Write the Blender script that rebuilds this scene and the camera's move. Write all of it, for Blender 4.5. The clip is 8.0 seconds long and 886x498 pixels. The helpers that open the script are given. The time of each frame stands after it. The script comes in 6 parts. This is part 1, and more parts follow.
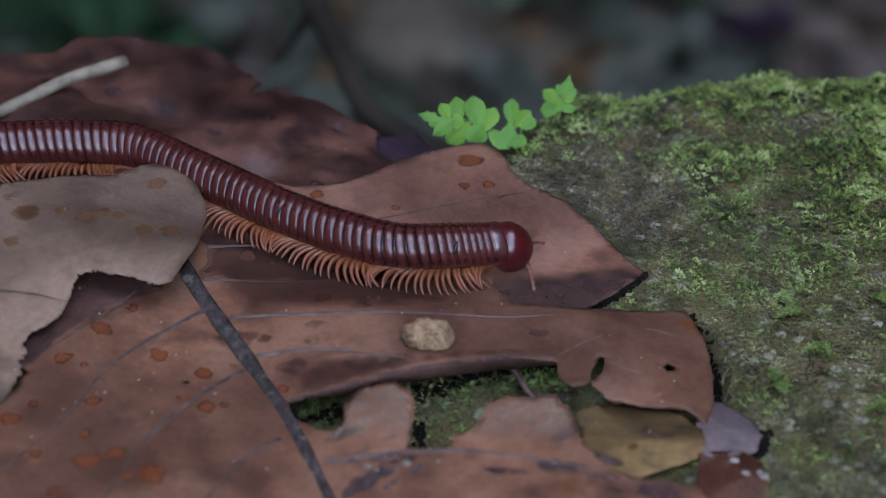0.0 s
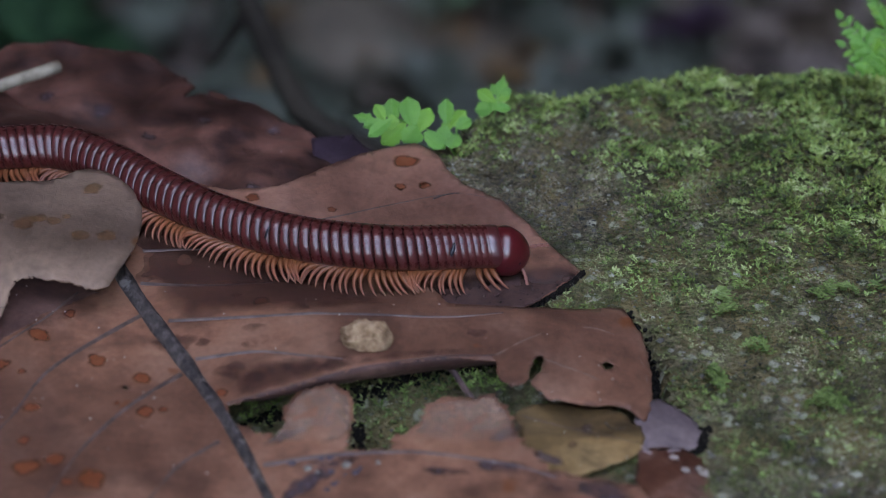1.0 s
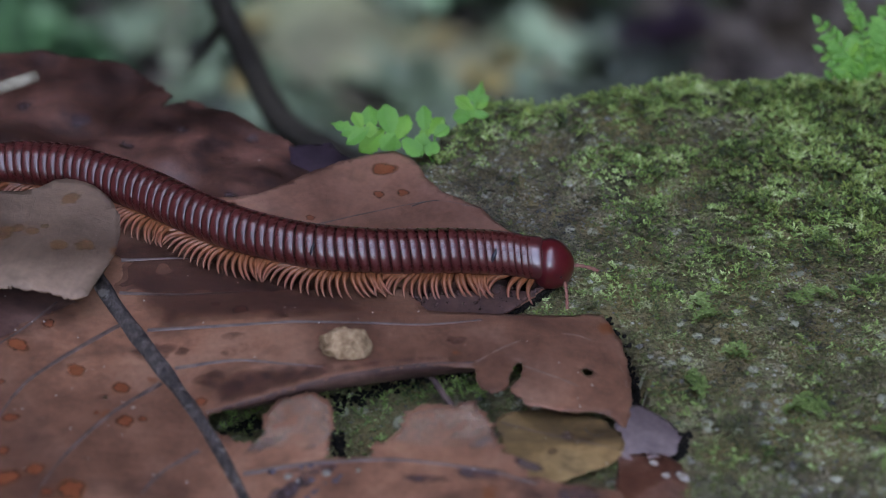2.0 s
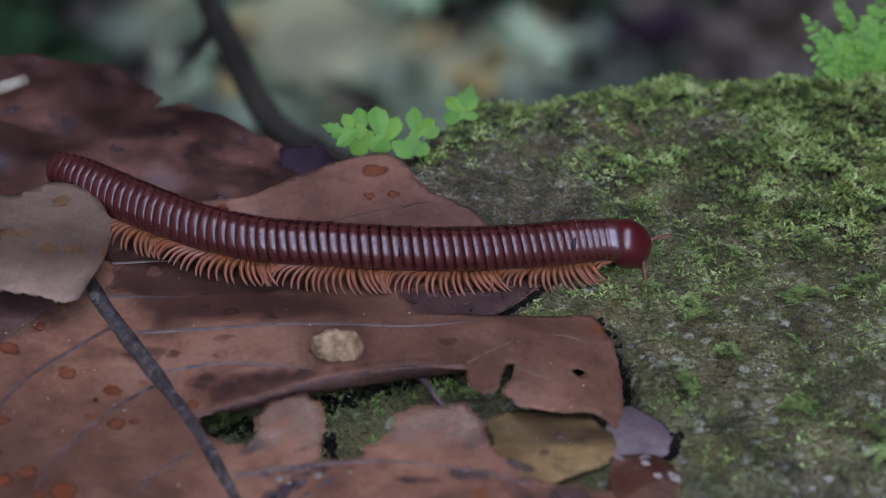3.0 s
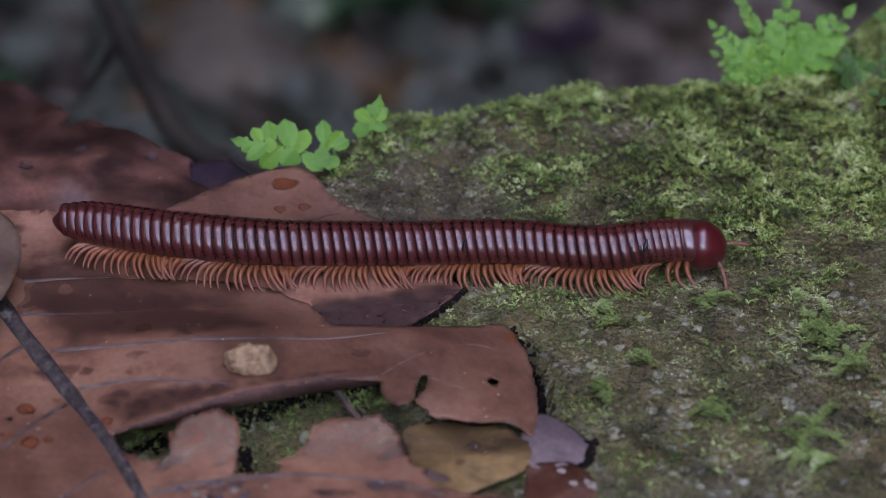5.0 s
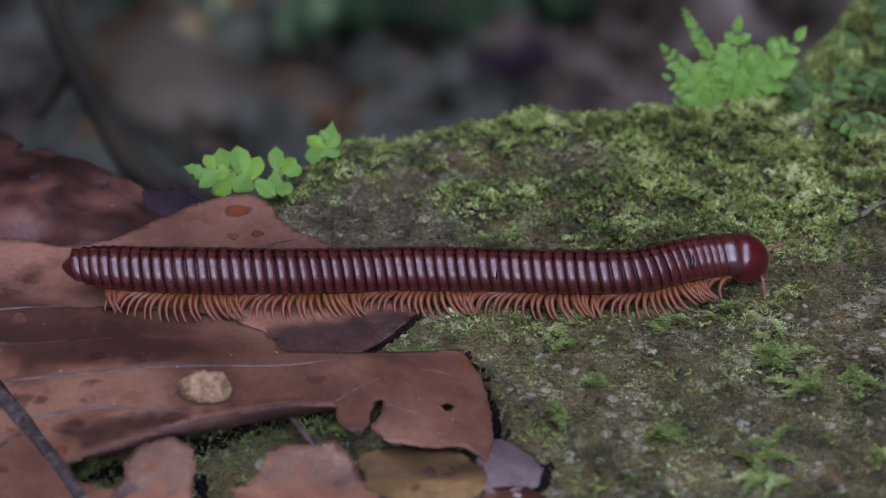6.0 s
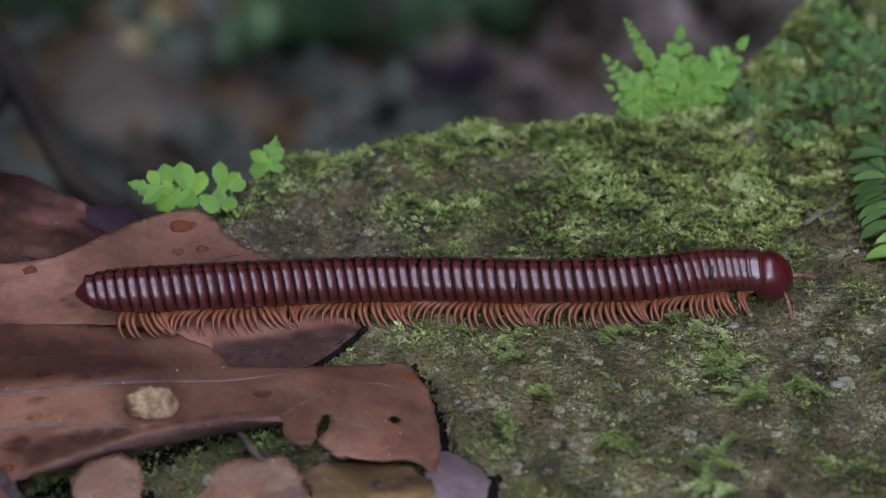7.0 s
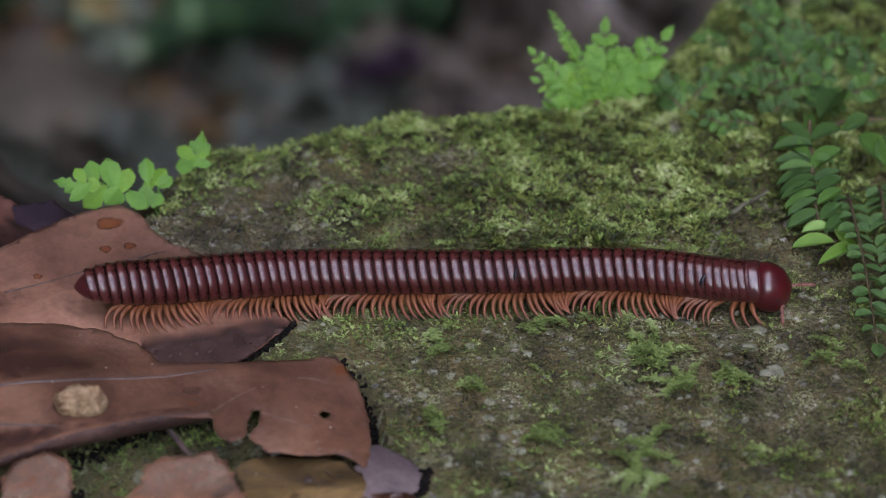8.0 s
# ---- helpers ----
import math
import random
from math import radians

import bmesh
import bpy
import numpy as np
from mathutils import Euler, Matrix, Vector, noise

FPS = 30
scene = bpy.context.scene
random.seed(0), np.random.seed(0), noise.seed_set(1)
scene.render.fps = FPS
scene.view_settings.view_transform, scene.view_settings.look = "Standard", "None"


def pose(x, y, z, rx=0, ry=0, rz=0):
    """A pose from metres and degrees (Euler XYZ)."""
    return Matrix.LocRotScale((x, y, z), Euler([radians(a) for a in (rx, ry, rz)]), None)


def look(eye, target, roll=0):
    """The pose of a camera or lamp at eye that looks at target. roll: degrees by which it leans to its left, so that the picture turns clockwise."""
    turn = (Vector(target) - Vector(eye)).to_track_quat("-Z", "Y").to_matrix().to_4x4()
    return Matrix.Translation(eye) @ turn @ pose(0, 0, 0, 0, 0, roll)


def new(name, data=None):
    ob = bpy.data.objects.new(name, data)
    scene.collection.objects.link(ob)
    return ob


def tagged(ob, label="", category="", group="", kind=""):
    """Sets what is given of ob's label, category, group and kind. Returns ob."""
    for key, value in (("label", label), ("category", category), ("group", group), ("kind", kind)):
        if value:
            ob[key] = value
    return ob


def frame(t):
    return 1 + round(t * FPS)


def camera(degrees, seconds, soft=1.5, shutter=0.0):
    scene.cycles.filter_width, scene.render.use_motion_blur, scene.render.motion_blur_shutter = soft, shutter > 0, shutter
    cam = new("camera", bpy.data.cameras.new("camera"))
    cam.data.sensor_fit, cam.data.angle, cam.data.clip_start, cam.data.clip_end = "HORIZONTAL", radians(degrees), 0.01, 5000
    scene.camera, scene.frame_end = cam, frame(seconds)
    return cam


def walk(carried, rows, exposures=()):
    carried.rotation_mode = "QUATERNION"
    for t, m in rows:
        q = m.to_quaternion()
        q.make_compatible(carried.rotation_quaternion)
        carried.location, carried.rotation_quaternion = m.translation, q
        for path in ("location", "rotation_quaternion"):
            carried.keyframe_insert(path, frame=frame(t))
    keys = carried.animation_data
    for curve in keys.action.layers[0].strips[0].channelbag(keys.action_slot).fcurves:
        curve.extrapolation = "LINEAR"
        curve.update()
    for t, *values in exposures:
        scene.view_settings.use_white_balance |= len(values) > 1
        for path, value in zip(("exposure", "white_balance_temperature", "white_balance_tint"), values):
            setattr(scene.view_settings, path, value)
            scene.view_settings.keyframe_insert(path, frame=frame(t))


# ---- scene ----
from mathutils import geometry

# All lengths below are in millimetres; the objects are built in metres.
MM = 0.001
EXPOSE = 4.3
# seconds, kelvin and tint of the white balance, which drifts a little
BALANCE = [(0.0, 8800, 20), (1.5, 8700, 20), (3.0, 8700, 26), (4.5, 9000, 34), (6.0, 9200, 36), (7.0, 9900, 29), (8.0, 10700, 27)]
EYE = (0.0, -0.4611, 0.335)
LENS = 15.0
TURNS = [
    (0.0, 3.291, -36.000, 0.000),
    (0.5, 2.583, -36.050, -0.009),
    (1.0, 1.963, -35.988, 0.035),
    (1.5, 1.622, -35.909, 0.068),
    (3.0, 1.321, -35.841, 0.301),
    (3.5, 1.008, -35.855, 0.355),
    (4.0, 0.566, -35.858, 0.304),
    (4.5, -0.000, -35.807, 0.327),
    (6.0, -1.504, -35.234, 0.269),
    (6.5, -2.029, -35.059, 0.301),
    (7.0, -2.646, -35.020, 0.265),
    (7.5, -3.415, -35.065, 0.250),
    (8.0, -4.146, -35.136, 0.142),
]
cam = camera(LENS, 8.0, soft=0.85)
cam.data.dof.use_dof = True
cam.data.dof.focus_distance = 0.565
cam.data.dof.aperture_fstop = 15.5
walk(cam, [(t, pose(*EYE, 90 + pitch, 0, yaw) @ pose(0, 0, 0, 0, 0, -lean)) for t, yaw, pitch, lean in TURNS],
     exposures=[(t, EXPOSE - (0.08 if t < 5 else 0.02), kelvin, tint) for t, kelvin, tint in BALANCE])

# ---- light: open shade under trees, sky through a gap in the crowns, one beam of sun on the floor behind ----
SUNWARD = Vector((-0.30, 0.50, 0.81)).normalized()
world = bpy.data.worlds.new("sky")
scene.world = world
world.use_nodes = True
sky = world.node_tree.nodes.new("ShaderNodeTexSky")
sky.sky_type, sky.sun_disc = "NISHITA", False
sky.sun_elevation, sky.sun_rotation = math.asin(SUNWARD.z), math.atan2(SUNWARD.x, SUNWARD.y)
back = world.node_tree.nodes["Background"]
back.inputs["Strength"].default_value = 0.15
world.node_tree.links.new(sky.outputs["Color"], back.inputs["Color"])
sun_data = bpy.data.lights.new("sun", "SUN")
sun_data.energy, sun_data.angle, sun_data.color = 0.4, radians(0.6), (0.47, 0.92, 1.0)
sun = new("sun", sun_data)
sun.matrix_world = look(tuple(SUNWARD * 5), (0, 0, 0))


# ---- materials ----
def shader(name, rough=0.6, spec=0.5, metal=0.0):
    """A node material; returns it, a maker of nodes, the linker and its shader node."""
    mat = bpy.data.materials.new(name)
    mat.use_nodes = True
    tree = mat.node_tree
    b = tree.nodes["Principled BSDF"]
    b.inputs["Roughness"].default_value = rough
    b.inputs["Specular IOR Level"].default_value = spec
    b.inputs["Metallic"].default_value = metal

    def node(kind, **values):
        n = tree.nodes.new("ShaderNode" + kind)
        for k, v in values.items():
            key = k.replace("_", " ")
            if key in n.inputs:
                n.inputs[key].default_value = v
        return n

    return mat, node, tree.links.new, b


def ramp(node, link, source, stops):
    """A colour ramp over source; stops: (place, (r, g, b))."""
    r = node("ValToRGB")
    r.color_ramp.elements[0].position, r.color_ramp.elements[0].color = stops[0][0], (*stops[0][1], 1)
    r.color_ramp.elements[1].position, r.color_ramp.elements[1].color = stops[-1][0], (*stops[-1][1], 1)
    for p, c in stops[1:-1]:
        r.color_ramp.elements.new(p).color = (*c, 1)
    link(source, r.inputs["Fac"])
    return r.outputs["Color"]


def grain(node, link, scale, detail=4.0, rough=0.55, stretch=None, kind="Noise", where="Object", turn=0.0):
    """A noise over the object's own space, scale in repeats a metre."""
    tc = node("TexCoord")
    out = tc.outputs[where]
    if stretch:
        m = node("Mapping")
        m.inputs["Scale"].default_value = stretch
        m.inputs["Rotation"].default_value = (0, 0, radians(turn))
        link(out, m.inputs["Vector"])
        out = m.outputs["Vector"]
    n = node("Tex" + kind, Scale=scale)
    if kind == "Noise":
        n.inputs["Detail"].default_value, n.inputs["Roughness"].default_value = detail, rough
    link(out, n.inputs["Vector"])
    return n


def blend(node, link, fac, a, b, mode="MIX"):
    m = node("MixRGB")
    m.blend_type = mode
    for value, key in ((fac, "Fac"), (a, "Color1"), (b, "Color2")):
        if isinstance(value, (int, float)):
            m.inputs[key].default_value = value
        elif isinstance(value, tuple):
            m.inputs[key].default_value = (*value, 1)
        else:
            link(value, m.inputs[key])
    return m.outputs["Color"]


def relief(node, link, shade, source, distance, strength=0.6):
    b = node("Bump", Strength=strength, Distance=distance)
    link(source, b.inputs["Height"])
    link(b.outputs["Normal"], shade.inputs["Normal"])
    return b


def dead_leaf_material(name, dark, mid, light, spot, rough=0.5, spots=1.0, streaks=0.0):
    mat, node, link, b = shader(name, rough, 0.22)
    big = grain(node, link, 62, 9, 0.7)
    base = ramp(node, link, big.outputs["Fac"], [(0.3, dark), (0.5, mid), (0.72, light)])
    wide = grain(node, link, 24, 3, 0.5)
    base = blend(node, link, 0.9, base, ramp(node, link, wide.outputs["Fac"], [(0.34, (0.24, 0.22, 0.23)), (0.66, (0.75, 0.72, 0.69))]), "OVERLAY")
    if streaks:
        # dark and pale bands slantwise over the blade
        band = grain(node, link, 70, 4, 0.6, stretch=(0.35, 1.5, 1.0), turn=-38)
        base = blend(node, link, streaks, base, ramp(node, link, band.outputs["Fac"], [(0.36, (0.12, 0.12, 0.14)), (0.5, (0.5, 0.48, 0.47)), (0.64, (0.86, 0.82, 0.8))]), "OVERLAY")
    fine = grain(node, link, 900, 4, 0.6)
    base = blend(node, link, 0.3, base, ramp(node, link, fine.outputs["Fac"], [(0.3, (0.35, 0.35, 0.35)), (0.7, (0.75, 0.72, 0.7))]), "OVERLAY")
    stain = grain(node, link, 90, 3, 0.5)
    shape = ramp(node, link, stain.outputs["Fac"], [(0.56, (0, 0, 0)), (0.70, (0.75, 0.75, 0.75))])
    base = blend(node, link, shape, base, dark)
    cells = grain(node, link, 165, kind="Voronoi", stretch=(1, 1, 0))
    wob = grain(node, link, 420, 2, 0.5)
    add = node("Math")
    add.operation = "MULTIPLY_ADD"
    link(wob.outputs["Fac"], add.inputs[0])
    add.inputs[1].default_value = 0.36
    link(cells.outputs["Distance"], add.inputs[2])
    chance = node("SeparateColor")
    link(cells.outputs["Color"], chance.inputs["Color"])
    vary = node("Math")
    vary.operation = "MULTIPLY_ADD"
    link(chance.outputs["Green"], vary.inputs[0])
    vary.inputs[1].default_value = -0.26
    link(add.outputs["Value"], vary.inputs[2])
    some = node("Math")
    some.operation = "GREATER_THAN"
    some.inputs[1].default_value = 1.0 - 0.1 * spots
    link(chance.outputs["Red"], some.inputs[0])
    near = ramp(node, link, vary.outputs["Value"], [(0.17, (1, 1, 1)), (0.29, (0, 0, 0))])
    spotted = blend(node, link, 1.0, near, some.outputs["Value"], "MULTIPLY")
    spotted = blend(node, link, 1.0, spotted, (0.8, 0.8, 0.8), "MULTIPLY")
    base = blend(node, link, spotted, base, spot)
    speck = grain(node, link, 330, kind="Voronoi", stretch=(1, 1, 0))
    dots = ramp(node, link, speck.outputs["Distance"], [(0.05, (0.7, 0.7, 0.7)), (0.08, (0, 0, 0))])
    rare = node("SeparateColor")
    link(speck.outputs["Color"], rare.inputs["Color"])
    few = node("Math")
    few.operation = "GREATER_THAN"
    few.inputs[1].default_value = 0.965
    link(rare.outputs["Green"], few.inputs[0])
    base = blend(node, link, blend(node, link, 1.0, dots, few.outputs["Value"], "MULTIPLY"), base, (0.6, 0.55, 0.5))
    link(base, b.inputs["Base Color"])
    net = grain(node, link, 620, kind="Voronoi", stretch=(0.8, 1.0, 0.0))
    net.feature = "DISTANCE_TO_EDGE"
    soft = grain(node, link, 120, 5, 0.6)
    sum_ = node("Math")
    sum_.operation = "ADD"
    low = node("Math")
    low.operation = "MINIMUM"
    low.inputs[1].default_value = 0.03
    link(net.outputs["Distance"], low.inputs[0])
    link(low.outputs["Value"], sum_.inputs[0])
    link(soft.outputs["Fac"], sum_.inputs[1])
    relief(node, link, b, sum_.outputs["Value"], 0.0008, 0.55)
    r = ramp(node, link, big.outputs["Fac"], [(0.3, (rough - 0.12,) * 3), (0.7, (rough + 0.12,) * 3)])
    link(r, b.inputs["Roughness"])
    return mat


def plain_material(name, a, c, scale=300, rough=0.6, spec=0.4, bump=0.0003, island=False, through_light=0.0, coat=0.0):
    """Two tones in a fine grain, with relief; island: tone varies from piece to piece."""
    mat, node, link, b = shader(name, rough, spec)
    n = grain(node, link, scale, 5, 0.6)
    source = n.outputs["Fac"]
    if island:
        g = node("NewGeometry")
        m = node("Math")
        m.operation = "MULTIPLY_ADD"
        link(n.outputs["Fac"], m.inputs[0])
        m.inputs[1].default_value = 0.35
        s = node("Math")
        s.operation = "MULTIPLY_ADD"
        link(g.outputs["Random Per Island"], s.inputs[0])
        s.inputs[1].default_value, s.inputs[2].default_value = 0.6, 0.02
        link(s.outputs["Value"], m.inputs[2])
        source = m.outputs["Value"]
    link(ramp(node, link, source, [(0.3, a), (0.7, c)]), b.inputs["Base Color"])
    if bump:
        relief(node, link, b, n.outputs["Fac"], bump)
    b.inputs["Coat Weight"].default_value = coat
    if through_light:
        b.inputs["Subsurface Weight"].default_value = through_light
        b.inputs["Subsurface Radius"].default_value = (0.0006, 0.0008, 0.0003)
        b.inputs["Subsurface Scale"].default_value = 1.0
    return mat


def rock_material():
    mat, node, link, b = shader("mossy stone", 0.8, 0.3)
    big = grain(node, link, 26, 6, 0.62)
    mid = grain(node, link, 210, 6, 0.65)
    fine = grain(node, link, 1100, 4, 0.6)
    base = ramp(node, link, mid.outputs["Fac"], [(0.34, (0.012, 0.010, 0.009)), (0.5, (0.07, 0.058, 0.045)), (0.64, (0.25, 0.215, 0.16))])
    green = ramp(node, link, fine.outputs["Fac"], [(0.32, (0.045, 0.04, 0.018)), (0.68, (0.22, 0.19, 0.09))])
    where = ramp(node, link, big.outputs["Fac"], [(0.38, (0.1, 0.1, 0.1)), (0.58, (0.85, 0.85, 0.85))])
    base = blend(node, link, where, base, green)
    ochre = grain(node, link, 75, 5, 0.65)
    base = blend(node, link, ramp(node, link, ochre.outputs["Fac"], [(0.45, (0, 0, 0)), (0.6, (0.75, 0.75, 0.75))]), base, (0.22, 0.155, 0.066))
    cells = grain(node, link, 330, kind="Voronoi", stretch=(1, 1, 0))
    lich = ramp(node, link, cells.outputs["Distance"], [(0.22, (0.8, 0.8, 0.8)), (0.38, (0, 0, 0))])
    pick = node("SeparateColor")
    link(cells.outputs["Color"], pick.inputs["Color"])
    some = node("Math")
    some.operation = "GREATER_THAN"
    some.inputs[1].default_value = 0.8
    link(pick.outputs["Blue"], some.inputs[0])
    base = blend(node, link, blend(node, link, 1.0, lich, some.outputs["Value"], "MULTIPLY"), base, (0.38, 0.37, 0.28))
    link(base, b.inputs["Base Color"])
    h = node("Math")
    h.operation = "MULTIPLY_ADD"
    link(fine.outputs["Fac"], h.inputs[0])
    h.inputs[1].default_value = 0.4
    link(mid.outputs["Fac"], h.inputs[2])
    relief(node, link, b, h.outputs["Value"], 0.003, 1.0)
    return mat


def moss_material(name, stops, spread=0.75, clump=130):
    """Small leaves whose green differs from leaf to leaf, from clump to clump and from patch to patch."""
    mat, node, link, b = shader(name, 0.5, 0.3)
    g = node("NewGeometry")
    patch = grain(node, link, 45, 3, 0.6)
    small = grain(node, link, clump, 2, 0.5)
    m = node("Math")
    m.operation = "MULTIPLY_ADD"
    link(g.outputs["Random Per Island"], m.inputs[0])
    m.inputs[1].default_value = 0.6 * spread
    s = node("Math")
    s.operation = "MULTIPLY_ADD"
    link(patch.outputs["Fac"], s.inputs[0])
    s.inputs[1].default_value, s.inputs[2].default_value = 0.8, -0.9 - 0.3 * spread
    c = node("Math")
    c.operation = "MULTIPLY_ADD"
    link(small.outputs["Fac"], c.inputs[0])
    c.inputs[1].default_value = 2.0
    link(s.outputs["Value"], c.inputs[2])
    link(c.outputs["Value"], m.inputs[2])
    link(ramp(node, link, m.outputs["Value"], stops), b.inputs["Base Color"])
    return mat


def ring_material():
    """Horny plate: wine red, darker in the groove before the ridge, waxy."""
    mat, node, link, b = shader("horny plate", 0.3, 0.6)
    tc = node("TexCoord")
    xyz = node("SeparateXYZ")
    link(tc.outputs["Object"], xyz.inputs["Vector"])
    scale = node("MapRange")
    for k, v in (("From Min", -0.001), ("From Max", 0.001)):
        scale.inputs[k].default_value = v
    lean = node("Math")
    lean.operation = "MULTIPLY_ADD"
    link(xyz.outputs["Z"], lean.inputs[0])
    lean.inputs[1].default_value = 0.2
    link(xyz.outputs["X"], lean.inputs[2])
    link(lean.outputs["Value"], scale.inputs["Value"])
    along = ramp(node, link, scale.outputs["Result"], [(0.0, (0.010, 0.002, 0.002)), (0.03, (0.03, 0.005, 0.005)), (0.08, (0.07, 0.011, 0.010)), (0.42, (0.086, 0.015, 0.014)), (0.72, (0.06, 0.009, 0.010)), (0.80, (0.035, 0.006, 0.006)), (0.86, (0.012, 0.002, 0.002)), (1.0, (0.02, 0.003, 0.004))])
    n = grain(node, link, 700, 4, 0.6)
    tone = ramp(node, link, n.outputs["Fac"], [(0.3, (0.38, 0.36, 0.36)), (0.7, (0.64, 0.6, 0.6))])
    link(blend(node, link, 0.5, along, tone, "OVERLAY"), b.inputs["Base Color"])
    rough = ramp(node, link, n.outputs["Fac"], [(0.3, (0.23,) * 3), (0.7, (0.35,) * 3)])
    link(rough, b.inputs["Roughness"])
    lines = grain(node, link, 2200, 2, 0.5, stretch=(1.0, 0.15, 0.15))
    off = node("Math")
    off.operation = "SUBTRACT"
    link(scale.outputs["Result"], off.inputs[0])
    off.inputs[1].default_value = 0.42
    arch = node("Math")
    arch.operation = "POWER"
    link(off.outputs["Value"], arch.inputs[0])
    arch.inputs[1].default_value = 2.0
    round_ = node("Math")
    round_.operation = "MULTIPLY_ADD"
    link(lines.outputs["Fac"], round_.inputs[0])
    round_.inputs[1].default_value = 0.07
    flip = node("Math")
    flip.operation = "MULTIPLY"
    link(arch.outputs["Value"], flip.inputs[0])
    flip.inputs[1].default_value = -1.0
    link(flip.outputs["Value"], round_.inputs[2])
    relief(node, link, b, round_.outputs["Value"], 0.0007, 1.0)
    b.inputs["Coat Weight"].default_value, b.inputs["Coat Roughness"].default_value = 0.2, 0.3
    return mat


LEAF_RED = dead_leaf_material("brown dead leaf", (0.07, 0.029, 0.02), (0.2, 0.089, 0.056), (0.285, 0.15, 0.102), (0.17, 0.045, 0.013))
LEAF_TAN = dead_leaf_material("tan dead leaf", (0.105, 0.044, 0.030), (0.26, 0.12, 0.082), (0.345, 0.18, 0.133), (0.13, 0.03, 0.010), 0.5, 0.7)
LEAF_DARK = dead_leaf_material("dark red dead leaf", (0.014, 0.009, 0.010), (0.08, 0.034, 0.026), (0.18, 0.08, 0.062), (0.07, 0.018, 0.01), 0.42, 0.4, 0.65)
LEAF_PALE = dead_leaf_material("pale grey-brown dead leaf", (0.095, 0.06, 0.043), (0.185, 0.117, 0.084), (0.245, 0.162, 0.12), (0.13, 0.042, 0.013), 0.5, 1.1)
LEAF_UMBER = dead_leaf_material("umber leaf", (0.03, 0.015, 0.014), (0.085, 0.042, 0.035), (0.16, 0.086, 0.07), (0.06, 0.02, 0.015), 0.5, 0.3)
LEAF_OLIVE = dead_leaf_material("olive dead leaf", (0.075, 0.047, 0.024), (0.185, 0.115, 0.05), (0.27, 0.178, 0.085), (0.07, 0.04, 0.03), 0.55, 0.2, 0.7)
LEAF_DUSK = dead_leaf_material("dusky purple dead leaf", (0.02, 0.012, 0.018), (0.045, 0.028, 0.04), (0.08, 0.055, 0.07), (0.03, 0.02, 0.03), 0.5, 0.2)
LEAF_PURPLE = dead_leaf_material("purple-grey dead leaf", (0.08, 0.057, 0.06), (0.155, 0.115, 0.118), (0.22, 0.17, 0.17), (0.09, 0.05, 0.06), 0.5, 0.2)
LEAF_RUST = dead_leaf_material("rust dead leaf", (0.04, 0.014, 0.010), (0.10, 0.038, 0.024), (0.24, 0.14, 0.11), (0.12, 0.03, 0.01), 0.35, 0.2)
def stain_material(name, a, c, most, patchy=False):
    """A thin crust that thins out towards its rim."""
    mat, node, link, b = shader(name, 0.55, 0.22)
    n = grain(node, link, 380, 4, 0.6)
    link(ramp(node, link, n.outputs["Fac"], [(0.3, a), (0.7, c)]), b.inputs["Base Color"])
    rim = node("Attribute")
    rim.attribute_name = "fade"
    fine = grain(node, link, 900, 3, 0.6)
    m = node("Math")
    m.operation = "MULTIPLY"
    link(rim.outputs["Fac"], m.inputs[0])
    link(ramp(node, link, fine.outputs["Fac"], [(0.3, (0.85 * most,) * 3), (0.6, (most,) * 3)]), m.inputs[1])
    if patchy:
        rough_ = grain(node, link, 170, 6, 0.65)
        broken = node("Math")
        broken.operation = "MULTIPLY"
        link(m.outputs["Value"], broken.inputs[0])
        link(ramp(node, link, rough_.outputs["Fac"], [(0.40, (0.12,) * 3), (0.58, (1.0,) * 3)]), broken.inputs[1])
        m = broken
    link(m.outputs["Value"], b.inputs["Alpha"])
    return mat


SMEAR = stain_material("dark smudge", (0.06, 0.024, 0.02), (0.11, 0.046, 0.036), 0.55, True)
STAIN = stain_material("rust-brown stain", (0.18, 0.042, 0.016), (0.24, 0.066, 0.027), 0.85)
OCHRE = stain_material("ochre stain", (0.15, 0.06, 0.026), (0.24, 0.11, 0.05), 0.65)
ROTTEN = stain_material("purplish rot", (0.05, 0.03, 0.033), (0.11, 0.066, 0.066), 0.9, True)
PALE_CRUST = stain_material("whitish crust", (0.3, 0.24, 0.2), (0.55, 0.47, 0.42), 0.8)
ROT_SOFT = stain_material("soft purplish rot", (0.04, 0.02, 0.018), (0.11, 0.056, 0.047), 0.92)
DIM_ROT = stain_material("brown rot and dimness", (0.06, 0.023, 0.018), (0.12, 0.046, 0.034), 0.42)
PALE_BLOOM = stain_material("pale pinkish bloom", (0.31, 0.17, 0.115), (0.45, 0.275, 0.2), 0.65, True)
VEIN = plain_material("grey leaf vein", (0.028, 0.02, 0.02), (0.16, 0.098, 0.082), 260, 0.65, 0.3, 0.0006)
